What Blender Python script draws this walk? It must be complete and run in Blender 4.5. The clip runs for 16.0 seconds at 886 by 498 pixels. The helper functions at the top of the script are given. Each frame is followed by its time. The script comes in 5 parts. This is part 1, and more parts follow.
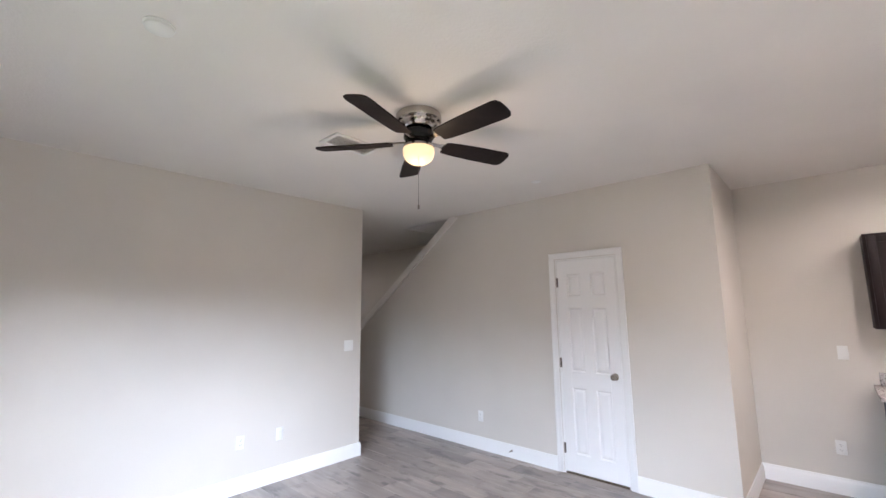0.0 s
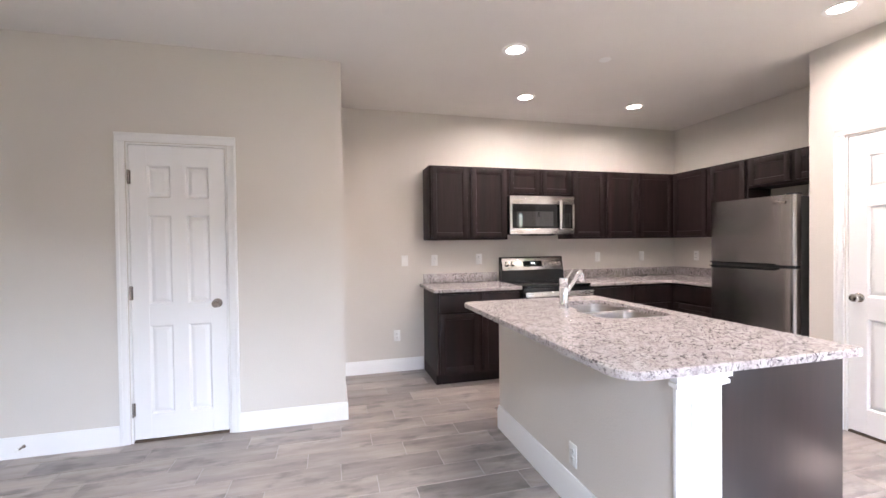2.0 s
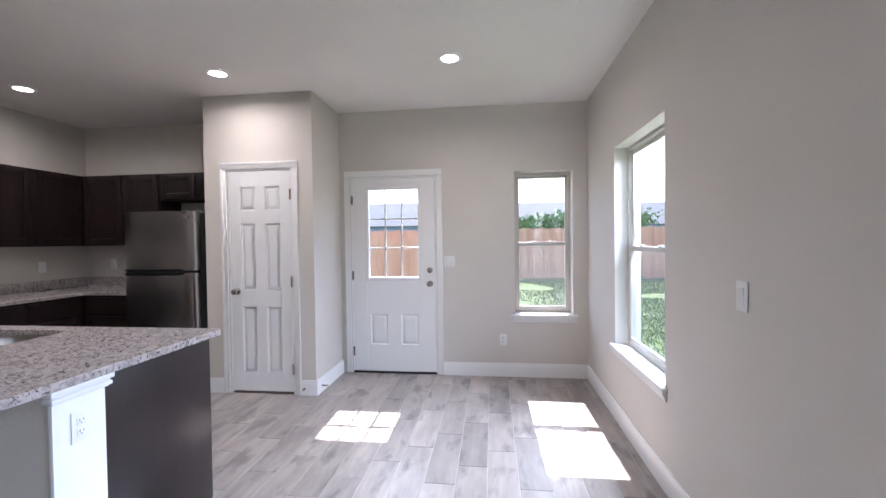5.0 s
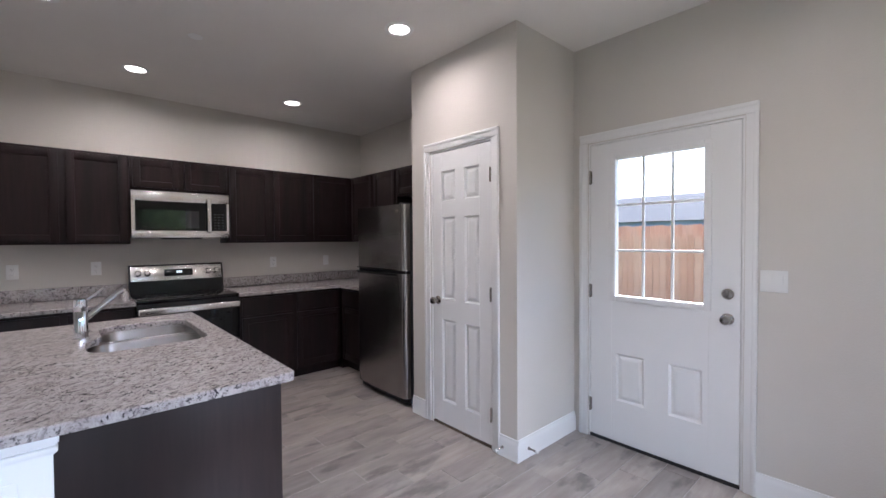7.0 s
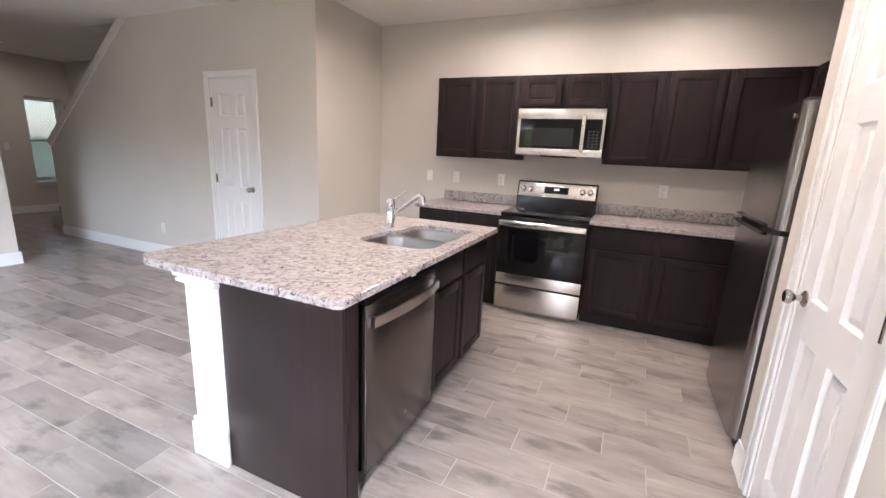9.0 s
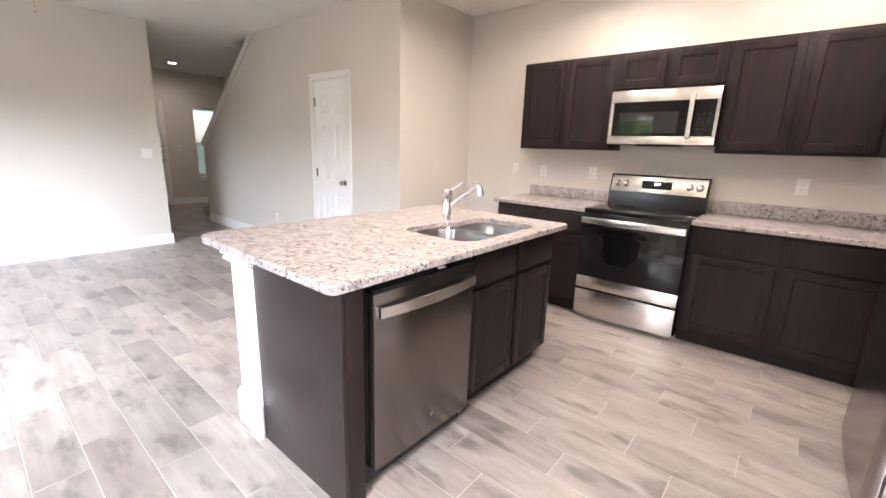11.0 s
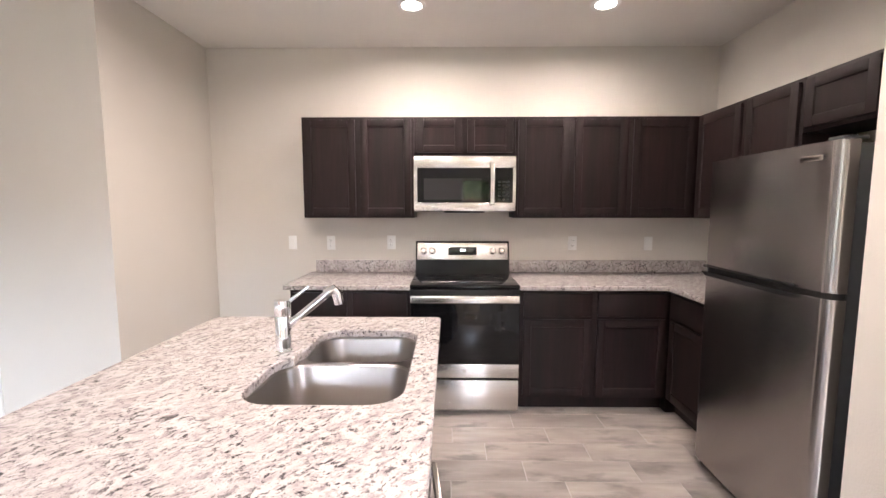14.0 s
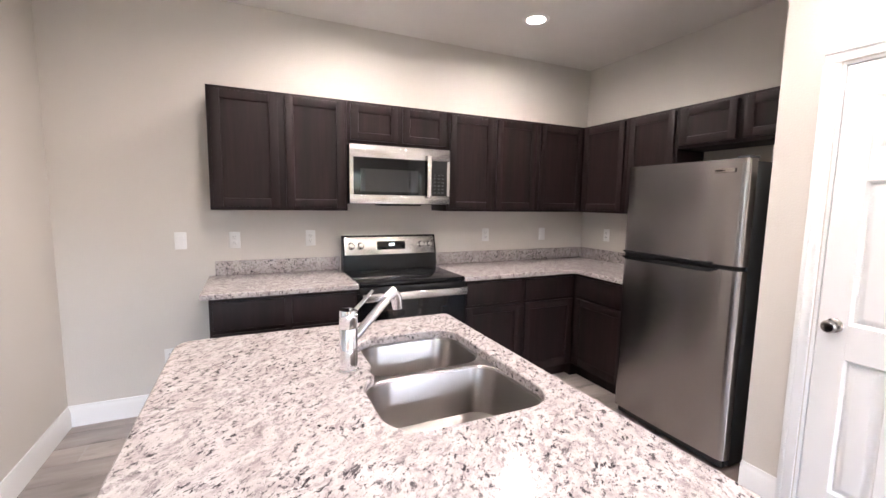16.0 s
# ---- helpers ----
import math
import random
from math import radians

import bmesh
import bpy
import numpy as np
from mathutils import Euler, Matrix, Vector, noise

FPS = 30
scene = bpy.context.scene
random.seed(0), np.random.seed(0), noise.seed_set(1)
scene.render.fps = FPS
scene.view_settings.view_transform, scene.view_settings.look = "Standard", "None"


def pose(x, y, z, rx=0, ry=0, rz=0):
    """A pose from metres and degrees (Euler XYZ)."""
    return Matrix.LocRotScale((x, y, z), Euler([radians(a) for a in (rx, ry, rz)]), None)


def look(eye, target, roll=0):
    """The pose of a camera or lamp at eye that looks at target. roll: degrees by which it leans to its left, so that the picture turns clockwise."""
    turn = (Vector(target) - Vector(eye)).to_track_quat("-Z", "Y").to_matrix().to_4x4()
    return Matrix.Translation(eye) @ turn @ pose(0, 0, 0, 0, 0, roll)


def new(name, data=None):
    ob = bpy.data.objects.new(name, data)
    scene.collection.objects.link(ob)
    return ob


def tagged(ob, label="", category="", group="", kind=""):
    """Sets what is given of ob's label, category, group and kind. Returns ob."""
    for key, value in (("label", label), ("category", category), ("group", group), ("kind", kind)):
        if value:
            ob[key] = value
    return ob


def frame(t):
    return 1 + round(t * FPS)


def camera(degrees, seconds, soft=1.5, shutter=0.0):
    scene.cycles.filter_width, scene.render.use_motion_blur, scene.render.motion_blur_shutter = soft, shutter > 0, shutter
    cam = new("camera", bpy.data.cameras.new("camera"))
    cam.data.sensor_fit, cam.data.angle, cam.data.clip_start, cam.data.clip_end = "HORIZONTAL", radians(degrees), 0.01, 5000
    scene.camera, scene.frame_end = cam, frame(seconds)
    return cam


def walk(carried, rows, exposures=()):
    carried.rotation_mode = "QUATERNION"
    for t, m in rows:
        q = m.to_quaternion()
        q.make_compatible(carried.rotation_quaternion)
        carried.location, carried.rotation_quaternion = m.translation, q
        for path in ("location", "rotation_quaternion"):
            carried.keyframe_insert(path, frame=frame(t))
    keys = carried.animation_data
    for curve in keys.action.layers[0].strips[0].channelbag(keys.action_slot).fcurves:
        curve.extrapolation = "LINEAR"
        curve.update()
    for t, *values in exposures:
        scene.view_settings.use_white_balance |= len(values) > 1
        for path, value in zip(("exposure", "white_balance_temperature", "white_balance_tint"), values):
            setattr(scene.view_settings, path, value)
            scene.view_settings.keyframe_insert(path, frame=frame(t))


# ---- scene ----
cam = camera(93.8, 16.0)
PATH = [
    (0, (-0.083, 0.014, 1.566), (-1.427, 1.467, 1.853), -0.6),
    (0.5, (-0.229, 0.17, 1.474), (-1.396, 1.795, 1.496), -1.0),
    (1, (-0.412, 0.451, 1.443), (-1.064, 2.34, 1.363), -0.5),
    (1.5, (-0.613, 0.631, 1.433), (-0.668, 2.629, 1.364), -0.3),
    (2, (-0.786, 0.658, 1.345), (-0.272, 2.591, 1.317), -0.7),
    (2.5, (-0.933, 0.564, 1.412), (0.127, 2.259, 1.356), -0.4),
    (3, (-0.986, 0.519, 1.39), (0.525, 1.828, 1.332), -0.4),
    (3.5, (-1.146, 0.497, 1.388), (0.709, 1.241, 1.311), -0.7),
    (4, (-1.175, 0.445, 1.404), (0.802, 0.741, 1.341), -0.9),
    (4.2, (-1.169, 0.424, 1.399), (0.82, 0.628, 1.351), -0.6),
    (6.3, (0.088, 0.193, 1.377), (1.954, 0.912, 1.398), -0.7),
    (6.5, (0.25, 0.198, 1.402), (2.013, 1.142, 1.39), -0.6),
    (7, (0.611, 0.308, 1.396), (1.949, 1.794, 1.35), -0.4),
    (7.5, (0.965, 0.391, 1.403), (1.784, 2.214, 1.326), 0.5),
    (8, (1.335, 0.498, 1.403), (1.595, 2.476, 1.261), 1.7),
    (8.5, (1.699, 0.673, 1.384), (1.372, 2.624, 1.092), 2.5),
    (9, (2.034, 0.761, 1.403), (1.243, 2.542, 0.955), 2.7),
    (9.5, (2.245, 0.914, 1.357), (1.123, 2.462, 0.772), 2.4),
    (9.7, (2.292, 0.976, 1.357), (1.08, 2.431, 0.715), 2.0),
    (11.8, (2.190, 1.183, 1.342), (0.990, 2.756, 1.020), 0.8),
    (12, (2.114, 1.254, 1.362), (1.015, 2.896, 1.052), 0.5),
    (12.5, (1.876, 1.377, 1.425), (1.074, 3.192, 1.179), 0.4),
    (13, (1.637, 1.451, 1.433), (1.133, 3.379, 1.264), 0.4),
    (13.5, (1.381, 1.452, 1.448), (1.158, 3.435, 1.308), 0.1),
    (14, (1.258, 1.538, 1.445), (1.231, 3.529, 1.252), 0.0),
    (14.5, (1.135, 1.664, 1.435), (1.286, 3.645, 1.199), 0.1),
    (15, (0.862, 1.768, 1.405), (1.213, 3.721, 1.152), 0.5),
    (15.5, (0.615, 1.773, 1.434), (1.185, 3.675, 1.193), 0.5),
    (16, (0.384, 1.773, 1.445), (1.217, 3.578, 1.221), 0.9),
]
EXPOSURES = [
    (0.0, 3.5, 6250, 21), (0.5, 3.4, 6150, 22), (1.0, 3.5, 6200, 22), (2.0, 3.7, 6350, 22), (3.0, 3.15, 6150, 23),
    (4.0, 2.7, 5850, 21), (6.5, 2.5, 5800, 19), (7.0, 2.4, 5800, 19), (8.0, 2.95, 6100, 19), (8.5, 3.2, 6400, 22),
    (9.5, 3.65, 6500, 20), (12.0, 3.9, 6850, 20), (13.0, 3.9, 6750, 19), (14.0, 3.8, 6550, 20), (16.0, 3.75, 6250, 20),
]
walk(cam, [(t, look(eye, target, roll)) for t, eye, target, roll in PATH], EXPOSURES)

# ---- exposure, world, sun ----
world = bpy.data.worlds.new("sky_world")
world.use_nodes = True
scene.world = world
wn, wl = world.node_tree.nodes, world.node_tree.links
sky = wn.new("ShaderNodeTexSky")
sky.sky_type = "NISHITA"
sky.sun_disc = False
SUN_EL, SUN_AZ = radians(46.0), radians(89.0)   # azimuth from +y towards +x
sky.sun_elevation, sky.sun_rotation = SUN_EL, SUN_AZ
wn["Background"].inputs["Strength"].default_value = 0.15
wl.new(sky.outputs[0], wn["Background"].inputs["Color"])
sun = new("sun", bpy.data.lights.new("sun", "SUN"))
sun.data.energy, sun.data.angle, sun.data.color = 5.0, radians(0.5), (1.0, 0.95, 0.88)
sun_way = Vector((math.sin(SUN_AZ) * math.cos(SUN_EL), math.cos(SUN_AZ) * math.cos(SUN_EL), math.sin(SUN_EL)))
sun.matrix_world = look(sun_way * 40, (0, 0, 0))

# daylight that falls in through the living room and dining windows
sky_lamp = new("window_daylight", bpy.data.lights.new("window_daylight", "AREA"))
sky_lamp.data.shape, sky_lamp.data.size, sky_lamp.data.size_y = "RECTANGLE", 1.5, 0.6
sky_lamp.data.energy, sky_lamp.data.color = 72.0, (0.74, 0.88, 1.0)
sky_lamp.matrix_world = look((-0.15, -1.60, 2.40), (-2.2, 1.4, 1.55))
sky_lamp = new("window_daylight", bpy.data.lights.new("window_daylight", "AREA"))
sky_lamp.data.shape, sky_lamp.data.size, sky_lamp.data.size_y = "RECTANGLE", 1.0, 0.6
sky_lamp.data.energy, sky_lamp.data.color = 58.0, (0.82, 0.92, 1.0)
sky_lamp.matrix_world = look((2.25, -1.45, 2.45), (2.2, 1.0, 0.95))

CAN_WATTS, FAN_WATTS = 1.45, 0.5


# ---- materials ----
def material(name, colour, rough=0.5, metal=0.0):
    m = bpy.data.materials.new(name)
    m.use_nodes = True
    b = m.node_tree.nodes["Principled BSDF"]
    b.inputs["Base Color"].default_value = (*colour, 1)
    b.inputs["Roughness"].default_value = rough
    b.inputs["Metallic"].default_value = metal
    return m


def tools(m):
    n, l = m.node_tree.nodes, m.node_tree.links
    return n, l, n["Principled BSDF"]


def coords(m, scale=(1, 1, 1), source="Object"):
    n, l, b = tools(m)
    tc, mp = n.new("ShaderNodeTexCoord"), n.new("ShaderNodeMapping")
    mp.inputs["Scale"].default_value = scale
    l.new(tc.outputs[source], mp.inputs["Vector"])
    return mp.outputs["Vector"]


def noise_of(m, vector, scale, detail=4.0, rough=0.5):
    n, l, b = tools(m)
    x = n.new("ShaderNodeTexNoise")
    x.inputs["Scale"].default_value, x.inputs["Detail"].default_value, x.inputs["Roughness"].default_value = scale, detail, rough
    l.new(vector, x.inputs["Vector"])
    return x.outputs["Fac"]


def ramp_of(m, fac, stops):
    n, l, b = tools(m)
    r = n.new("ShaderNodeValToRGB")
    while len(r.color_ramp.elements) < len(stops):
        r.color_ramp.elements.new(0.5)
    for e, (p, c) in zip(r.color_ramp.elements, stops):
        e.position, e.color = p, (*c, 1)
    l.new(fac, r.inputs["Fac"])
    return r.outputs["Color"]


def mix_of(m, fac, a, b2, mode="MIX"):
    n, l, b = tools(m)
    x = n.new("ShaderNodeMix")
    x.data_type, x.blend_type = "RGBA", mode
    for sock, v in ((x.inputs["Factor"], fac), (x.inputs["A"], a), (x.inputs["B"], b2)):
        if hasattr(v, "links"):
            l.new(v, sock)
        elif isinstance(v, tuple):
            sock.default_value = (*v, 1)
        else:
            sock.default_value = v
    return x.outputs["Result"]


def bump_of(m, height, strength, distance=0.01):
    n, l, b = tools(m)
    x = n.new("ShaderNodeBump")
    x.inputs["Strength"].default_value, x.inputs["Distance"].default_value = strength, distance
    l.new(height, x.inputs["Height"])
    l.new(x.outputs["Normal"], b.inputs["Normal"])


def set_colour(m, c):
    n, l, b = tools(m)
    l.new(c, b.inputs["Base Color"])


def set_rough(m, fac, lo, hi):
    n, l, b = tools(m)
    x = n.new("ShaderNodeMapRange")
    x.inputs["To Min"].default_value, x.inputs["To Max"].default_value = lo, hi
    l.new(fac, x.inputs["Value"])
    l.new(x.outputs["Result"], b.inputs["Roughness"])


def paint(name, colour, rough, bump=0.25, size=160.0, vary=0.04):
    """Rolled wall paint with an orange-peel texture."""
    m = material(name, colour, rough)
    v = coords(m)
    low = noise_of(m, v, 0.9, 3)
    fine = noise_of(m, v, size, 2)
    dark = tuple(c * (1 - vary) for c in colour)
    light = tuple(min(1, c * (1 + vary)) for c in colour)
    set_colour(m, ramp_of(m, low, [(0.3, dark), (0.7, light)]))
    bump_of(m, fine, bump, 0.003)
    return m


WALL = paint("greige_wall_paint", (0.625, 0.59, 0.54), 0.75, 0.35, 120.0)
CEIL = paint("ceiling_paint", (0.75, 0.72, 0.68), 0.85, 0.5, 70.0)
WHITE = paint("white_trim_paint", (0.80, 0.80, 0.79), 0.35, 0.05, 60.0, 0.015)
DOORW = paint("white_door_paint", (0.80, 0.80, 0.795), 0.38, 0.08, 200.0, 0.015)
STAIRCAP = paint("cream_cap_paint", (0.70, 0.67, 0.63), 0.5, 0.05, 60.0, 0.02)
PLASTIC = material("white_plastic", (0.78, 0.78, 0.76), 0.4)
SLOT = material("dark_slot", (0.03, 0.03, 0.03), 0.6)
RUBBER = material("black_rubber", (0.015, 0.015, 0.016), 0.7)
VINYL = paint("almond_vinyl", (0.50, 0.47, 0.42), 0.45, 0.03, 90.0, 0.03)
CHROME = material("polished_chrome", (0.86, 0.86, 0.88), 0.07, 1.0)
NICKEL = material("satin_nickel", (0.44, 0.41, 0.38), 0.17, 1.0)
BLACKGLASS = material("black_glass", (0.006, 0.006, 0.007), 0.06)
OVENGLASS = material("oven_window_glass", (0.010, 0.011, 0.013), 0.04)
SHINY_BLACK = material("black_enamel", (0.012, 0.012, 0.013), 0.22)
for m_, spec_ in ((BLACKGLASS, 0.34), (OVENGLASS, 0.9), (SHINY_BLACK, 0.3)):
    m_.node_tree.nodes["Principled BSDF"].inputs["Specular IOR Level"].default_value = spec_
FRIDGE_SIDE = material("dark_grey_steel_side", (0.035, 0.037, 0.04), 0.5)


def brushed(name, colour, rough, axis, stretch=0.5):
    """Brushed stainless steel with grain along one axis."""
    m = material(name, colour, rough, 1.0)
    s = [260.0, 260.0, 260.0]
    s[axis] = 2.0
    v = coords(m, tuple(s))
    g = noise_of(m, v, 1.0, 3)
    w = noise_of(m, coords(m), 2.5, 2)
    set_rough(m, g, rough - 0.01, rough + 0.012)
    set_colour(m, mix_of(m, w, tuple(c * 0.93 for c in colour), tuple(min(1, c * 1.05) for c in colour)))
    n, l, b = tools(m)
    t = n.new("ShaderNodeTangent")
    t.direction_type, t.axis = "RADIAL", "Z"
    l.new(t.outputs[0], b.inputs["Tangent"])
    b.inputs["Anisotropic"].default_value = stretch
    b.inputs["Anisotropic Rotation"].default_value = 0.25
    return m


STEEL_X = brushed("brushed_steel_across", (0.62, 0.60, 0.575), 0.25, 0, 0.7)
# shaded copy of the steel: the dishwasher front's shade is in its colour
STEEL_Y = brushed("brushed_steel_shaded", (0.20, 0.18, 0.17), 0.25, 1, 0.7)
STEEL_F = brushed("brushed_steel_fridge", (0.36, 0.34, 0.332), 0.235, 1, 0.75)
STEEL_SINK = brushed("brushed_steel_sink", (0.36, 0.335, 0.32), 0.30, 2, 0.85)


def espresso(name="espresso_stained_wood", lo=0.42, hi=0.52, spec=0.2, relief=0.025):
    m = material(name, (0.04, 0.028, 0.026), 0.42)
    g = noise_of(m, coords(m, (55, 55, 4)), 1.0, 5, 0.6)
    w = noise_of(m, coords(m, (5, 5, 0.25)), 2.2, 1)
    grain = ramp_of(m, g, [(0.3, (0.016, 0.0085, 0.0088)), (0.7, (0.030, 0.0162, 0.0165))])
    set_colour(m, mix_of(m, ramp_of(m, w, [(0.15, (0, 0, 0)), (0.85, (1, 1, 1))]), grain, (0.010, 0.008, 0.008)))
    set_rough(m, g, lo, hi)
    m.node_tree.nodes["Principled BSDF"].inputs["Specular IOR Level"].default_value = spec
    bump_of(m, g, relief, 0.002)
    return m


CAB = espresso()
ENDPANEL = espresso("espresso_end_panel", 0.28, 0.34, 0.5, 0.006)


def granite():
    m = material("speckled_white_granite", (0.7, 0.66, 0.63), 0.13)
    n, l, b = tools(m)
    v = coords(m)
    warp = n.new("ShaderNodeTexNoise")
    warp.inputs["Scale"].default_value = 9.0
    l.new(v, warp.inputs["Vector"])
    add = n.new("ShaderNodeVectorMath")
    add.operation = "MULTIPLY_ADD"
    add.inputs[1].default_value = (0.05, 0.05, 0.05)
    l.new(warp.outputs["Color"], add.inputs[0])
    l.new(v, add.inputs[2])
    stretch = n.new("ShaderNodeMapping")
    stretch.inputs["Scale"].default_value = (0.75, 1.25, 1.0)
    turn = n.new("ShaderNodeMapping")
    turn.inputs["Rotation"].default_value = (0, 0, radians(-48))
    l.new(add.outputs[0], turn.inputs["Vector"])
    l.new(turn.outputs["Vector"], stretch.inputs["Vector"])
    sv = stretch.outputs["Vector"]
    cloud = noise_of(m, sv, 16, 5, 0.6)
    base = ramp_of(m, cloud, [(0.30, (0.36, 0.312, 0.30)), (0.46, (0.45, 0.405, 0.393)), (0.66, (0.51, 0.473, 0.462))])
    patch = noise_of(m, sv, 34, 6, 0.7)
    grey = ramp_of(m, patch, [(0.50, (0, 0, 0)), (0.63, (1, 1, 1))])
    c1 = mix_of(m, grey, base, (0.27, 0.236, 0.234))
    area = ramp_of(m, noise_of(m, v, 9.0, 3), [(0.36, (0.3, 0.3, 0.3)), (0.58, (1, 1, 1))])
    fleck = noise_of(m, sv, 66, 7, 0.68)
    dark = ramp_of(m, fleck, [(0.545, (0, 0, 0)), (0.59, (1, 1, 1))])
    c2 = mix_of(m, mix_of(m, 1.0, dark, area, "MULTIPLY"), c1, (0.034, 0.030, 0.034))
    small = ramp_of(m, noise_of(m, sv, 150, 3, 0.6), [(0.60, (0, 0, 0)), (0.66, (0.8, 0.8, 0.8))])
    c2 = mix_of(m, small, c2, (0.10, 0.088, 0.09))
    grit = noise_of(m, v, 420, 2)
    c3 = mix_of(m, ramp_of(m, grit, [(0.62, (0, 0, 0)), (0.7, (0.6, 0.6, 0.6))]), c2, (0.74, 0.72, 0.70))
    set_colour(m, c3)
    set_rough(m, cloud, 0.10, 0.22)
    return m


GRANITE = granite()


def wood_tile(name):
    """Grey-beige porcelain plank with a printed wood figure, different on every plank."""
    m = material(name, (0.4, 0.35, 0.31), 0.36)
    n, l, b = tools(m)
    info, geo = n.new("ShaderNodeObjectInfo"), n.new("ShaderNodeNewGeometry")
    rnd = n.new("ShaderNodeMath")
    rnd.operation = "ADD"
    l.new(info.outputs["Random"], rnd.inputs[0])
    l.new(geo.outputs["Random Per Island"], rnd.inputs[1])
    fr = n.new("ShaderNodeMath")
    fr.operation = "FRACT"
    l.new(rnd.outputs[0], fr.inputs[0])
    shift = n.new("ShaderNodeVectorMath")
    shift.operation = "MULTIPLY_ADD"
    shift.inputs[1].default_value = (37.0, 53.0, 0.0)
    comb = n.new("ShaderNodeCombineXYZ")
    for k in range(3):
        l.new(fr.outputs[0], comb.inputs[k])
    l.new(comb.outputs[0], shift.inputs[0])
    l.new(geo.outputs["Position"], shift.inputs[2])

    def mapped(s):
        mp = n.new("ShaderNodeMapping")
        mp.inputs["Scale"].default_value = s
        l.new(shift.outputs[0], mp.inputs["Vector"])
        return mp.outputs["Vector"]
    broad = noise_of(m, mapped((1.0, 3.6, 1)), 2.2, 4, 0.55)
    grain = noise_of(m, mapped((2.2, 24.0, 1)), 1.5, 5, 0.55)
    knot = noise_of(m, mapped((1.3, 3.0, 1)), 2.4, 4, 0.55)
    c = ramp_of(m, broad, [(0.3, (0.235, 0.208, 0.19)), (0.5, (0.325, 0.29, 0.266)), (0.72, (0.42, 0.38, 0.35))])
    c = mix_of(m, ramp_of(m, grain, [(0.38, (0.30, 0.30, 0.30)), (0.60, (0, 0, 0))]), c, (0.24, 0.20, 0.178))
    c = mix_of(m, ramp_of(m, knot, [(0.54, (0, 0, 0)), (0.68, (0.85, 0.85, 0.85))]), c, (0.13, 0.121, 0.112))
    tone = ramp_of(m, fr.outputs[0], [(0.0, (0.72, 0.71, 0.71)), (0.3, (0.93, 0.92, 0.92)), (0.7, (1.02, 1, 0.99)), (1.0, (1.16, 1.13, 1.11))])
    set_colour(m, mix_of(m, 1.0, c, tone, "MULTIPLY"))
    set_rough(m, broad, 0.24, 0.38)
    bump_of(m, grain, 0.03, 0.001)
    return m


TILE = wood_tile("wood_look_porcelain")
GROUT = paint("grey_grout", (0.42, 0.40, 0.385), 0.9, 0.3, 300.0)


def window_glass():
    m = bpy.data.materials.new("clear_window_glass")
    m.use_nodes = True
    n, l = m.node_tree.nodes, m.node_tree.links
    n.remove(n["Principled BSDF"])
    t, g, x = n.new("ShaderNodeBsdfTransparent"), n.new("ShaderNodeBsdfGlossy"), n.new("ShaderNodeMixShader")
    t.inputs["Color"].default_value = (0.93, 0.95, 0.94, 1)
    g.inputs["Roughness"].default_value = 0.0
    x.inputs[0].default_value = 0.035
    l.new(t.outputs[0], x.inputs[1])
    l.new(g.outputs[0], x.inputs[2])
    l.new(x.outputs[0], n["Material Output"].inputs["Surface"])
    return m


GLASS = window_glass()


def screen_mesh(name="grey_insect_screen", cover=0.10):
    m = bpy.data.materials.new(name)
    m.use_nodes = True
    n, l = m.node_tree.nodes, m.node_tree.links
    n.remove(n["Principled BSDF"])
    t, d, e = n.new("ShaderNodeBsdfTransparent"), n.new("ShaderNodeBsdfTranslucent"), n.new("ShaderNodeBsdfDiffuse")
    a, b = n.new("ShaderNodeMixShader"), n.new("ShaderNodeMixShader")
    d.inputs["Color"].default_value = (0.25, 0.25, 0.25, 1)
    e.inputs["Color"].default_value = (0.22, 0.22, 0.23, 1)
    a.inputs[0].default_value, b.inputs[0].default_value = 0.5, cover
    l.new(d.outputs[0], a.inputs[1])
    l.new(e.outputs[0], a.inputs[2])
    l.new(t.outputs[0], b.inputs[1])
    l.new(a.outputs[0], b.inputs[2])
    l.new(b.outputs[0], n["Material Output"].inputs["Surface"])
    return m


SCREEN = screen_mesh()
# added mesh that cuts the daylight of the stair window
DIM_SCREEN = screen_mesh("window_dimming_mesh", 0.72)


def glowing(name, colour, strength):
    m = material(name, (0.8, 0.8, 0.8), 0.5)
    b = m.node_tree.nodes["Principled BSDF"]
    b.inputs["Emission Color"].default_value = (*colour, 1)
    b.inputs["Emission Strength"].default_value = strength
    return m


CANGLOW = glowing("led_lens", (1.0, 0.9, 0.8), 3.0)
BOWLGLOW = glowing("lit_frosted_bowl", (1.0, 0.70, 0.36), 0.11)
BOWLGLOW.node_tree.nodes["Principled BSDF"].inputs["Base Color"].default_value = (0.40, 0.31, 0.22, 1)
CLOCKGLOW = glowing("clock_digits", (0.75, 0.95, 1.0), 0.3)


def blotchy(name, a, b2, scale, rough=0.9, bump=0.5):
    m = material(name, a, rough)
    v = coords(m)
    f = noise_of(m, v, scale, 6, 0.65)
    set_colour(m, ramp_of(m, f, [(0.32, a), (0.68, b2)]))
    bump_of(m, f, bump, 0.03)
    return m


